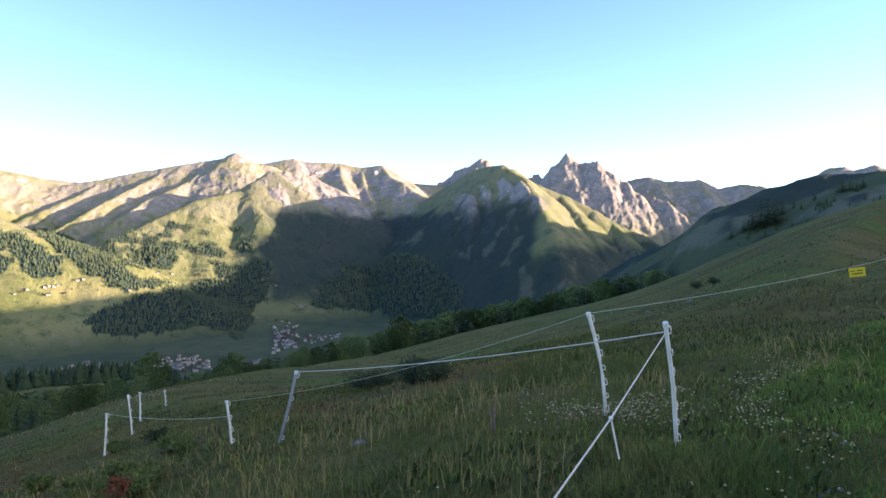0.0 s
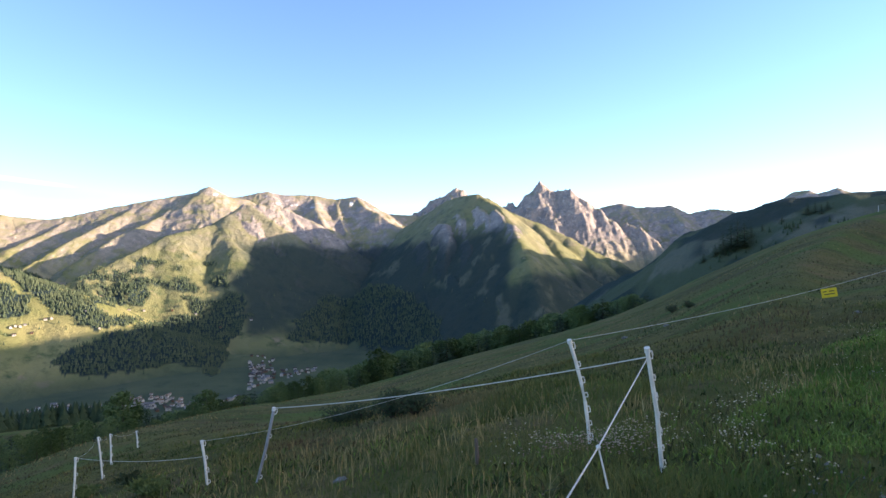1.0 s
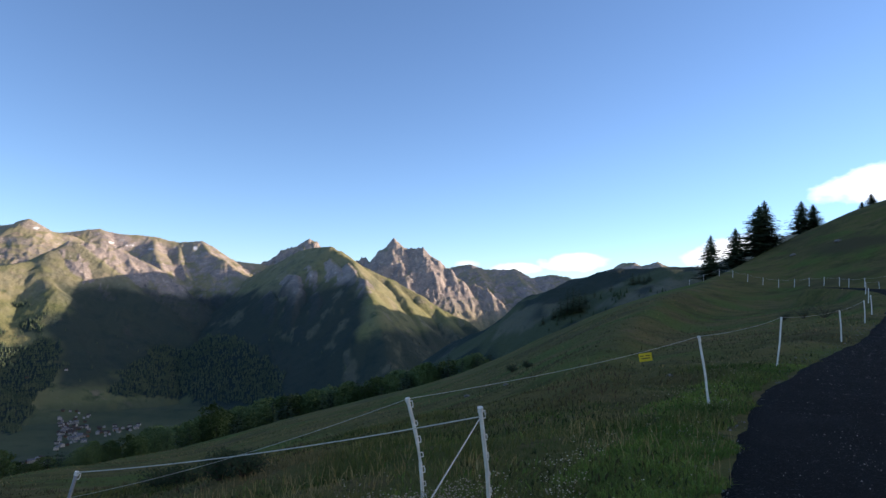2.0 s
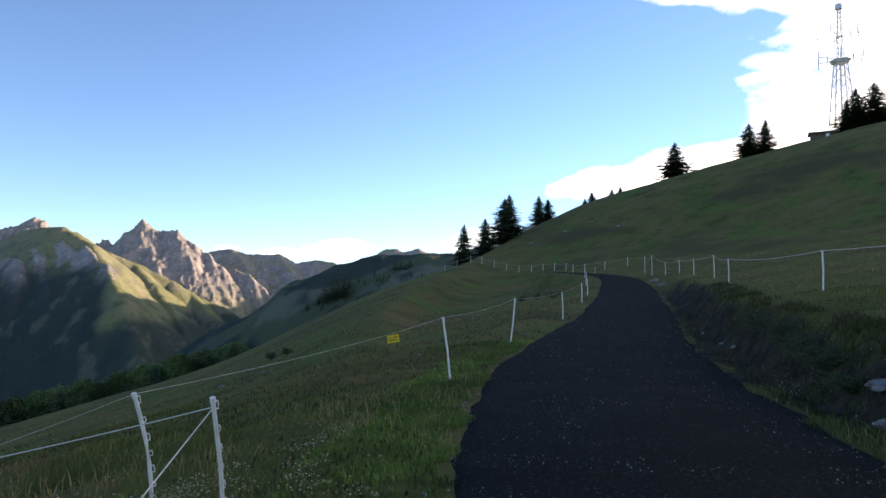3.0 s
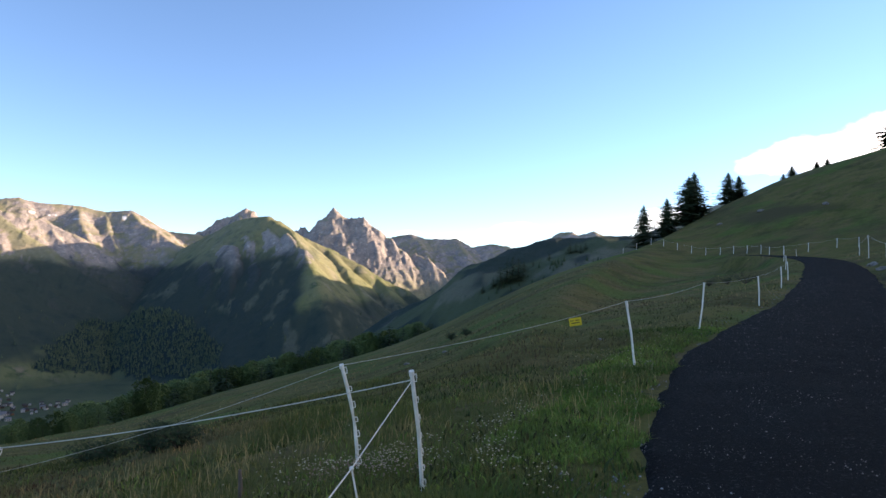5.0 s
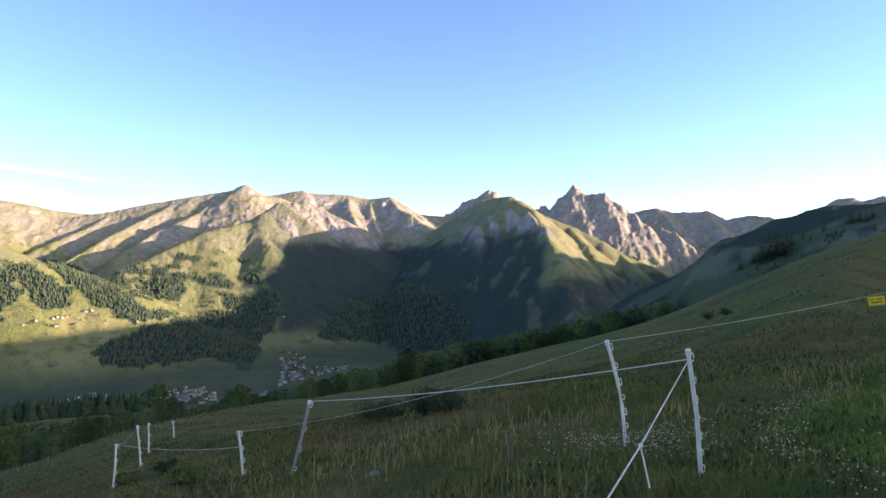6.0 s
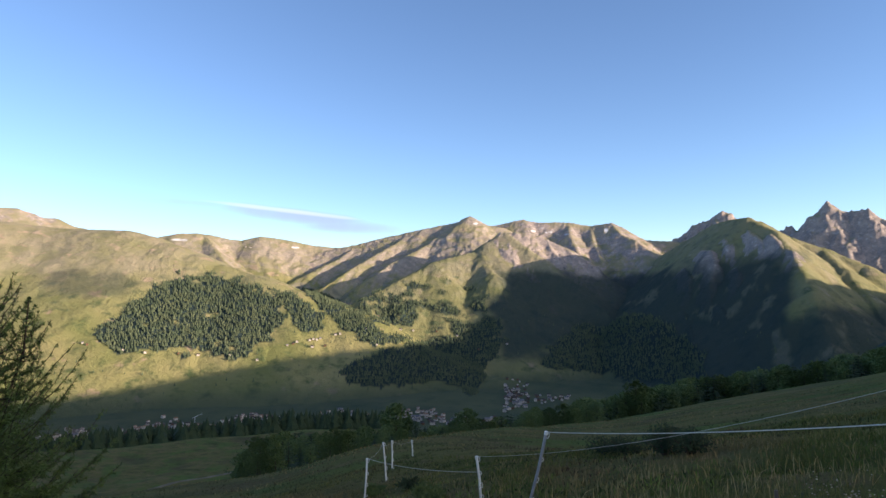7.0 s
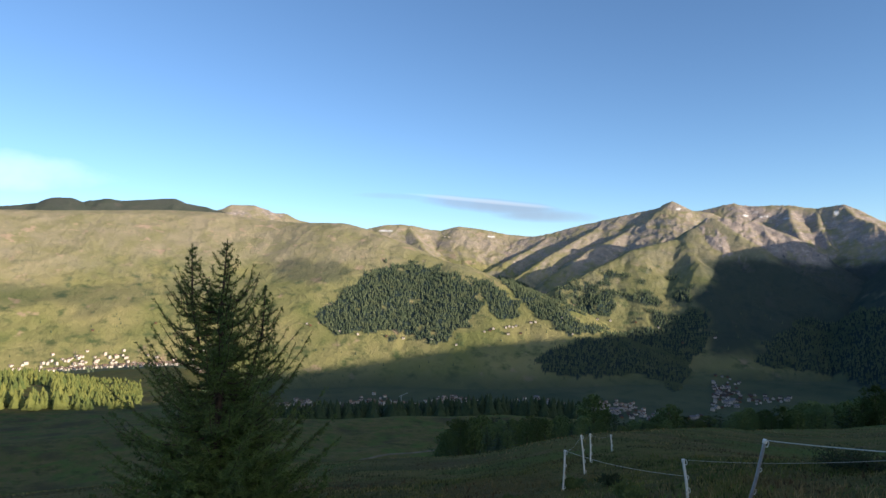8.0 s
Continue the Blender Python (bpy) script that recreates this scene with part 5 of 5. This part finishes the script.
def town(name, label, places, seed, size=1.0):
    """Many small gabled houses in one mesh: pale walls, darker roofs."""
    r = np.random.default_rng(seed)
    n = len(places)
    w, d, h, rise = r.uniform(3, 6.5, n), r.uniform(2.8, 4.8, n), r.uniform(3, 7.5, n), r.uniform(1.4, 2.6, n)
    w, d, h, rise = w * size, d * size, h * size, rise * size
    turn = r.choice([0, 1.57], n) + r.normal(0, 0.25, n)
    c, q = np.cos(turn), np.sin(turn)

    def at(lx, ly, lz):
        return np.stack([places[:, 0] + lx * c - ly * q, places[:, 1] + lx * q + ly * c, places[:, 2] + lz], -1)
    o = 0.8
    v = np.stack([at(-w, -d, -2 + 0 * h), at(w, -d, -2 + 0 * h), at(w, d, -2 + 0 * h), at(-w, d, -2 + 0 * h), at(-w, -d, h), at(w, -d, h), at(w, d, h), at(-w, d, h), at(-w, 0, h + rise), at(w, 0, h + rise),
                  at(-w - o, -d - o, h - 0.1), at(w + o, -d - o, h - 0.1), at(w + o, 0, h + rise + 0.35), at(-w - o, 0, h + rise + 0.35), at(-w - o, d + o, h - 0.1), at(w + o, d + o, h - 0.1)], 1)
    walls = [(0, 1, 5, 4), (1, 2, 6, 5), (2, 3, 7, 6), (3, 0, 4, 7), (4, 8, 7, 7), (5, 6, 9, 9)]
    i = np.arange(n)[:, None] * 16
    tri = []
    for a, b, cc, dd in walls:
        tri.append(i + (a, b, cc))
        if dd != cc:
            tri.append(i + (a, cc, dd))
    split = len(tri) * n
    for a, b, cc, dd in ((10, 11, 12, 13), (13, 12, 15, 14)):
        tri += [i + (a, b, cc), i + (a, cc, dd)]
    ob = sheet(name, v.reshape(-1, 3), np.concatenate(tri), PLASTER, smoothed=False)
    ob.data.materials.append(TOWN_ROOF)
    slot = np.zeros(len(ob.data.polygons), np.int32)
    slot[split:] = 1
    ob.data.polygons.foreach_set("material_index", slot)
    tagged(ob, label, "village", kind="stuff")


TOWN_ROOF = plain("mixed_roofs", (0.26, 0.16, 0.1), (0.13, 0.11, 0.1), 0.02, 0.8)
az = far_rng.uniform(57, 77, 1000)
dist = far_rng.triangular(2250, 2560, 2680, 1000) - far_rng.uniform(0, 500, 1000) * smooth(66, 59, az)
px, py = polar(az, dist)
town("town", "sunlit pale houses of the town in the valley", np.stack([px, py, land(px, py)[0]], -1), 5, 1.15)
az = far_rng.uniform(18, 54, 330)
px, py = polar(az, far_rng.triangular(1840, 1900, 2030, 330) + 60 * np.sin(az * 0.9))
town("town", "small houses along the valley road", np.stack([px, py, land(px, py)[0]], -1), 6)
crane = thing("tower_crane", "pale construction crane among the village houses", "crane", at=(float(cx), float(cy), float(land(np.array([cx]), np.array([cy]))[0][0]) - 0.5))
rod(crane, "tower", (0, 0, 0), (0, 0, 20), 0.5)
rod(crane, "jib", (-6, -3.6, 18.5), (17, 10, 30), 0.4)
rod(crane, "tie", (0, 0, 20), (9, 5.3, 26), 0.15)

# ---------- stones ----------
def boulder(x, y, size, seed, label, squash=0.6):
    rnd = random.Random(seed)
    bm = bmesh.new()
    bmesh.ops.create_icosphere(bm, subdivisions=3, radius=1)
    off = Vector((rnd.uniform(0, 50), rnd.uniform(0, 50), 0))
    for v in bm.verts:
        n = noise.fractal(v.co * 1.3 + off, 1.0, 2.0, 4)
        v.co *= 0.85 + 0.35 * n
        v.co.x *= 1.35
        v.co.z = max(v.co.z * squash, -0.25)
    bmesh.ops.scale(bm, vec=(size, size, size), verts=bm.verts)
    ob = part("rock", bm, STONE)
    ob.matrix_basis = Matrix.Translation((x, y, ground_z(x, y) - 0.05 * size)) @ Matrix.Rotation(rnd.uniform(0, 6), 4, "Z")
    return tagged(ob, label, "rock")


for k, (az, el, size) in enumerate(((-70.9, -6.2, 0.16), (-71.2, -8.8, 0.13), (-54.6, 1.3, 0.45), (-55.2, 1.0, 0.3), (-34.9, -5.3, 0.09), (-17.8, -7.8, 0.16), (-21.2, -6.7, 0.12), (-59.9, -3.7, 0.08), (-60.9, -3.9, 0.09), (-58.5, -2.9, 0.07), (-47.0, 5.6, 0.6), (-44.0, 4.6, 0.5), (-51.5, 6.0, 0.6), (7.4, -19.2, 0.07), (-72.5, -5.0, 0.12))):
    x, y, _ = spot(az, el)
    boulder(x, y, size, k, "pale grey weathered stone lying in the grass")

CHIP = plain("pale_chips", (0.3, 0.3, 0.28), (0.08, 0.082, 0.08), 30.0, 0.9)
# scattered pale chips on the track
rnd = random.Random(8)
cv, cf = [], []
for _ in range(9000):
    s, q = 30 + 40 * rnd.random() ** 1.9, rnd.uniform(-2.7, 1.35)
    k = int(np.argmin(np.abs(ROAD_S - s)))
    x, y = ROAD_LINE[k] + normal[k] * q + ROAD_DIR[k] * rnd.uniform(-0.3, 0.3)
    z = ground_z(x, y) + 0.03 + 0.05 * math.cos(q / 2.0)
    r = (0.0032 + 0.009 * rnd.random() ** 5) * (1 + (s - 38) / 60 if s > 38 else 1)
    i = len(cv)
    a = rnd.uniform(0, 6)
    for t in range(4):
        cv.append((x + math.cos(a + t * 1.57) * r * rnd.uniform(0.6, 1.3), y + math.sin(a + t * 1.57) * r * rnd.uniform(0.6, 1.3), z - 0.004))
    cv.append((x, y, z + r * 0.8))
    cf += [(i + t, i + (t + 1) % 4, i + 4) for t in range(4)]
tagged(sheet("gravel_chips", cv, cf, CHIP, smoothed=False), "scattered pale stone chips on the black track", "gravel", kind="stuff")

# pale stones washed out along the grassy edge of the track
sv, sf = [], []
for _ in range(700):
    s, q = 33 + 30 * rnd.random() ** 1.4, rnd.gauss(-0.05, 0.28)
    k = int(np.argmin(np.abs(ROAD_S - s)))
    q -= float(np.interp(s, *zip(*ROAD_LEFT)))
    x, y = ROAD_LINE[k] + normal[k] * q + ROAD_DIR[k] * rnd.uniform(-0.3, 0.3)
    z = ground_z(x, y) + 0.012
    r = 0.006 + 0.018 * rnd.random() ** 3
    i = len(sv)
    for t in range(6):
        sv.append((x + math.cos(t * 1.047) * r * rnd.uniform(0.7, 1.3), y + math.sin(t * 1.047) * r * rnd.uniform(0.7, 1.3), z - 0.01))
    sv.append((x + r * 0.2, y, z + r * rnd.uniform(0.5, 0.9)))
    sf += [(i + t, i + (t + 1) % 6, i + 6) for t in range(6)]
tagged(sheet("verge_stones", sv, sf, STONE, smoothed=False), "small pale stones along the grassy edge of the track", "gravel", kind="stuff")

# wooden stub in the grass
x, y, z = spot(-4.65, -18.4)
stub = thing("stake", "short dark weathered wooden stake in the meadow", "stake", at=(x, y, z))
bm = bmesh.new()
tube(bm, [(0, 0, -0.1), (0.005, 0, 0.1), (-0.005, 0, 0.24)], [0.022, 0.02, 0.016], 6)
part("stub", bm, HUT_WALL, stub)


# ---------- shrubs, grass, flowers ----------
JUNIPER = plain("juniper_needles", (0.025, 0.042, 0.016), (0.045, 0.06, 0.022), 4.0, 0.85)


def shrub(x, y, w, h, seed, material, label, n=900):
    rnd = random.Random(seed)
    z = ground_z(x, y)
    t = thing("shrub", label, "shrub", at=(x, y, z))
    wood = bmesh.new()
    v, f = [], []
    for k in range(18):
        a, q = rnd.uniform(0, math.tau), rnd.uniform(0.3, 1)
        tip = Vector((math.cos(a) * w * 0.5 * q, math.sin(a) * w * 0.5 * q, h * rnd.uniform(0.5, 1.0) * (1.1 - 0.5 * q)))
        tube(wood, [(0, 0, -0.05), tip * 0.5 + Vector((0, 0, h * 0.05)), tip], [0.012, 0.008, 0.003], 4, False)
        for _ in range(n // 18):
            s = rnd.uniform(0.25, 1.05)
            p = tip * s + Vector((rnd.gauss(0, 0.07 * w), rnd.gauss(0, 0.07 * w), rnd.gauss(0, 0.07 * h)))
            p.z = max(p.z, 0.0)
            d = Vector((rnd.gauss(0, 1), rnd.gauss(0, 1), rnd.gauss(0.6, 0.7))).normalized()
            e = d.orthogonal().normalized() * 0.012
            i = len(v)
            v += [tuple(p - e), tuple(p + e), tuple(p + d * rnd.uniform(0.04, 0.09))]
            f.append((i, i + 1, i + 2))
    part("stem", wood, BARK, t)
    sheet("foliage", v, f, material, t, smoothed=False)
    return t


rnd = random.Random(77)
for k, (az, el, w, h) in enumerate(((7.2, -14.6, 1.0, 0.45), (5.4, -14.6, 1.1, 0.42), (2.6, -14.4, 0.9, 0.45), (0.8, -14.2, 0.8, 0.4), (1.6, -13.6, 1.0, 0.35), (-21.7, -5.6, 0.9, 0.5), (-23, -5.2, 0.7, 0.4), (24, -17.5, 0.5, 0.18), (-64.5, -3.3, 1.2, 0.5), (-66, -4.3, 1.1, 0.45), (-67.5, -5.3, 1.1, 0.45), (-62.7, -2.3, 1.1, 0.4), (-69, -6.8, 0.9, 0.35), (-46, -0.2, 2.2, 1.0), (-44.6, -0.3, 2.0, 0.9), (-43.2, -0.5, 1.6, 0.7))):
    x, y, _ = spot(az, el)
    shrub(x, y, w, h, k, JUNIPER, "low dark green juniper shrub in the meadow")
LEAFY = plain("fresh_leaves", (0.075, 0.11, 0.028), (0.12, 0.15, 0.04), 6.0, 0.75)
for k, (az, el, w, h) in enumerate(((23.0, -18.4, 0.5, 0.24), (22.2, -18.6, 0.4, 0.2), (27.2, -19.9, 0.45, 0.22), (24.4, -20.4, 0.4, 0.2), (32.6, -19.8, 0.5, 0.22), (27.4, -17.9, 0.4, 0.2), (30.0, -20.5, 0.4, 0.2), (25.6, -21.2, 0.35, 0.2))):
    x, y, _ = spot(az, el)
    shrub(x, y, w, h, 60 + k, LEAFY, "leafy green bush low in the meadow", 1100)
RED = plain("rust_red_leaf", (0.22, 0.06, 0.03), (0.14, 0.045, 0.025), 8.0, 0.8)
x, y, _ = spot(27.2, -21.5)
shrub(x, y, 0.32, 0.3, 91, RED, "rust red withered dock plant in the grass", 420)


def blade_material(name, a, b, c, d):
    """Blades that differ one by one and in patches of the meadow."""
    k = Mat(name, 0.8, spec=0.1)
    r = k.node("ShaderNodeNewGeometry").outputs["Random Per Island"]
    col = k.mix(a, b, r)
    col = k.mix(col, c, k.noise(0.7, 5, lo=0.45, hi=0.58))
    col = k.mix(col, d, k.noise(0.18, 6, lo=0.49, hi=0.59))
    return k.done(col)


GREEN = blade_material("green_blades", (0.075, 0.095, 0.022), (0.23, 0.21, 0.07), (0.085, 0.115, 0.028), (0.17, 0.14, 0.06))
TURF = blade_material("turf_blades", (0.09, 0.11, 0.028), (0.17, 0.16, 0.05), (0.05, 0.068, 0.018), (0.1, 0.08, 0.034))
HERB = blade_material("herb_leaves", (0.15, 0.225, 0.04), (0.23, 0.3, 0.06), (0.1, 0.16, 0.03), (0.16, 0.19, 0.05))
HEATH = blade_material("heather_sprigs", (0.045, 0.058, 0.018), (0.085, 0.075, 0.032), (0.04, 0.055, 0.016), (0.1, 0.068, 0.036))
STRAW = blade_material("straw_blades", (0.46, 0.35, 0.15), (0.28, 0.2, 0.085), (0.26, 0.21, 0.08), (0.32, 0.22, 0.095))
FADED = blade_material("faded_petals", (0.34, 0.22, 0.16), (0.2, 0.13, 0.09), (0.42, 0.33, 0.26), (0.28, 0.19, 0.13))
WHITE = blade_material("white_petals", (0.6, 0.52, 0.36), (0.24, 0.19, 0.11), (0.42, 0.34, 0.21), (0.46, 0.4, 0.27))
grass_rng = np.random.default_rng(4)


def scatter(n, d0, d1, az0=-76, az1=80, power=0.6):
    az = grass_rng.uniform(az0, az1, n)
    dist = d0 + (d1 - d0) * grass_rng.random(n) ** (1 / power * 0.9)
    x, y = polar(az, dist)
    side, along = road_at(x, y)
    keep = np.abs(side) > road_width(side, along) - 0.12 + 0.75 * (fbm(x * 1.6, y * 1.6, 3, 6) - 0.5)
    keep &= grass_rng.random(n) > 0.8 * bank_at(x, y)
    x, y, dist = x[keep], y[keep], dist[keep]
    return x, y, hillside(x, y), dist


def open_slope(spots):
    """Leaves out the cropped pasture above the track."""
    side, along = road_at(spots[0], spots[1])
    return part_of(spots, ~((side > 1.8) & (side < 900)))


def blades(name, label, spots, height, width, material, lean=0.35):
    x, y, z, dist = spots
    n = len(x)
    h = grass_rng.uniform(0.5, 1.0, n) * height
    a = grass_rng.uniform(0, math.tau, n)
    w = np.maximum(width, dist * 0.0006) * grass_rng.uniform(0.6, 1.2, n)
    l = np.abs(grass_rng.normal(0, lean, n)) * h
    b = grass_rng.uniform(0, math.tau, n)
    ux, uy = np.cos(a) * w, np.sin(a) * w
    lx, ly = np.cos(b) * l, np.sin(b) * l
    v = np.stack([np.stack([x - ux, y - uy, z - 0.02], -1), np.stack([x + ux, y + uy, z - 0.02], -1),
                  np.stack([x + ux * 0.7 + lx * 0.35, y + uy * 0.7 + ly * 0.35, z + h * 0.6], -1), np.stack([x - ux * 0.7 + lx * 0.35, y - uy * 0.7 + ly * 0.35, z + h * 0.6], -1),
                  np.stack([x + lx, y + ly, z + h], -1)], 1).reshape(-1, 3)
    i = np.arange(n)[:, None] * 5
    f = np.concatenate([i + (0, 1, 2), i + (0, 2, 3), i + (3, 2, 4)]).reshape(-1, 3)
    return tagged(sheet(name, v, f, material, smoothed=False), label, "grass", kind="stuff")


def part_of(spots, keep):
    return tuple(q[keep] for q in spots)


lush = scatter(210000, 2.0, 18, power=0.62)
height = (0.035 + 0.1 * fbm(lush[0] / 0.5, lush[1] / 0.5, 3, 61) ** 1.5 + 0.24 * smooth(0.5, 0.75, fbm(lush[0] / 1.3, lush[1] / 1.3, 3, 65))) * (1 - 0.55 * smooth(5, 13, lush[3]))
blades("grass", "rough green meadow grass", lush, height, 0.0028, GREEN, 0.85)
ring = scatter(60000, 0.5, 6, -180, 180, power=1.0)
ring = part_of(ring, (np.abs(np.degrees(np.arctan2(-ring[0], ring[1]))) > 80) | (ring[3] < 2.6))
blades("grass", "rough green grass at the edge of the track", ring, 0.08, 0.003, GREEN, 0.7)
mid_grass = scatter(90000, 12, 75, power=0.7)
blades("grass", "rough olive meadow grass farther down the slope", mid_grass, 0.02 + 0.07 * fbm(mid_grass[0] / 2, mid_grass[1] / 2, 3, 63) ** 2, 0.006, TURF, 2.2)
dry_grass = scatter(44000, 2.2, 14, power=0.62)
where = fbm(dry_grass[0] / 2.5, dry_grass[1] / 2.5, 3, 71) + 0.13 * smooth(-14, 0, np.degrees(np.arctan2(-dry_grass[0], dry_grass[1])))
dry_grass = part_of(dry_grass, where > 0.5)
dry_grass = part_of(dry_grass, grass_rng.random(len(dry_grass[0])) < 0.25 + 0.75 * smooth(0.45, 0.65, fbm(dry_grass[0] / 0.45, dry_grass[1] / 0.45, 2, 76)))
blades("dry_grass", "tall straw coloured seeding grass", dry_grass, (0.1 + 0.27 * grass_rng.random(len(dry_grass[0])) ** 2.2) * smooth(15, 6, dry_grass[3]), 0.0019, STRAW, 0.6)
tips = part_of(dry_grass, (grass_rng.random(len(dry_grass[0])) < 0.16) & (dry_grass[3] < 9))
blades("seed_heads", "pale nodding seed heads of the dry grass", (tips[0], tips[1], tips[2] + 0.13, tips[3]), 0.14, 0.0042, STRAW, 0.6)
weeds = scatter(26000, 1.9, 12, power=0.6)
weeds = part_of(weeds, fbm(weeds[0] / 0.6, weeds[1] / 0.6, 3, 91) > 0.47)
blades("herbs", "broad leaved green herbs among the grass", weeds, 0.04 + 0.07 * grass_rng.random(len(weeds[0])), 0.007, HERB, 1.1)
verge = scatter(110000, 3.5, 17, -48, -15, power=0.7)
side, along = road_at(verge[0], verge[1])
off = -side - road_width(side, along)
verge = part_of(verge, (side < 0) & (verge[3] > 5.5) & (off < 0.2 + 1.5 * fbm(verge[0] / 1.2, verge[1] / 1.2, 3, 95)))
blades("herbs", "fresh green clover along the edge of the track", verge, 0.025 + 0.06 * grass_rng.random(len(verge[0])), 0.006, HERB, 1.1)
shade_weeds = open_slope(scatter(24000, 3.0, 34, power=0.7))
shade_weeds = part_of(shade_weeds, fbm(shade_weeds[0] / 1.6, shade_weeds[1] / 1.6, 4, 93) > 0.52)
blades("heather", "low dark heather and bilberry tufts", shade_weeds, 0.06 + 0.08 * grass_rng.random(len(shade_weeds[0])), 0.016, HEATH, 1.0)
tussocks = open_slope(scatter(30000, 8, 26, power=0.7))
tussocks = part_of(tussocks, fbm(tussocks[0] / 2.2, tussocks[1] / 2.2, 4, 97) + 0.25 * (fbm(tussocks[0] / 12, tussocks[1] / 12, 2, 98) - 0.5) > 0.54)
blades("heather", "dark bilberry and heather cushions on the slope", tussocks, 0.03 + 0.06 * grass_rng.random(len(tussocks[0])), 0.012, HEATH, 1.8)
dry_far = scatter(11000, 14, 70, power=0.7)
dry_far = part_of(dry_far, fbm(dry_far[0] / 5, dry_far[1] / 5, 3, 73) > 0.52)
blades("dry_grass", "withered brown grass and heather in patches", dry_far, 0.09, 0.004, STRAW, 1.2)


bank_herbs = scatter(90000, 5.5, 26, -76, -48, power=0.8)
side, along = road_at(bank_herbs[0], bank_herbs[1])
off = side - road_width(side, along)
bank_herbs = part_of(bank_herbs, (off > 0.1) & (off < 1.7) & (fbm(bank_herbs[0] / 0.5, bank_herbs[1] / 0.5, 3, 99) > 0.42))
blades("herbs", "dark leafy weeds hanging on the earth bank", bank_herbs, 0.05 + 0.12 * grass_rng.random(len(bank_herbs[0])), 0.012, HEATH, 0.9)


def flower_heads(name, label, x, y, material, stalk, size):
    z = hillside(x, y)
    n = len(x)
    h = grass_rng.uniform(0.6, 1.1, n) * stalk
    r = grass_rng.uniform(0.7, 1.2, n) * size
    dirs = np.array([(1, 0, 0), (0, 1, 0), (-1, 0, 0), (0, -1, 0), (0, 0, 0.8), (0, 0, -0.6)])
    v = np.stack([x, y, z + h], -1)[:, None] + dirs[None] * r[:, None, None] * grass_rng.uniform(0.7, 1.2, (n, 6, 1))
    i = np.arange(n)[:, None] * 6
    f = np.concatenate([np.concatenate([i + (k, (k + 1) % 4, 4), i + ((k + 1) % 4, k, 5)]) for k in range(4)])
    tagged(sheet(name, v.reshape(-1, 3), f, material, smoothed=False), label, "flowers", kind="stuff")
    return x, y, z, np.hypot(x, y) * 0 + 3


def flower_field(n, az0, az1, d0, d1, clump):
    az, dist = grass_rng.normal((az0 + az1) / 2, (az1 - az0) / 3.2, n), grass_rng.normal((d0 + d1) / 2, (d1 - d0) / 3.2, n)
    x, y = polar(az, dist)
    side, along = road_at(x, y)
    keep = (fbm(x / 0.8, y / 0.8, 3, 81) > clump) & (np.abs(side) > road_width(side, along))
    return x[keep], y[keep]


for n, az0, az1, d0, d1, clump in ((500, -21, -9, 5.4, 7.0, 0.52), (850, -34, -20, 4.4, 7.6, 0.56), (450, -42, -34, 8.0, 16, 0.52), (300, 5, 20, 3.2, 5, 0.6), (250, -72, -60, 8, 14, 0.58)):
    x, y = flower_field(n, az0, az1, d0, d1, clump)
    stems = flower_heads("flowers", "small white clover and yarrow heads in the grass", x, y, WHITE, 0.18, 0.0095)
    blades("flower_stems", "thin green stems under the white flowers", stems, 0.25, 0.0015, GREEN, 0.05)
# a dense patch of faded clover round the gate posts
x, y = flower_field(800, -19.5, -10, 4.7, 6.6, 0.46)
flower_heads("flowers", "faded pinkish clover heads crowded round the gate posts", x, y, FADED, 0.15, 0.0085)
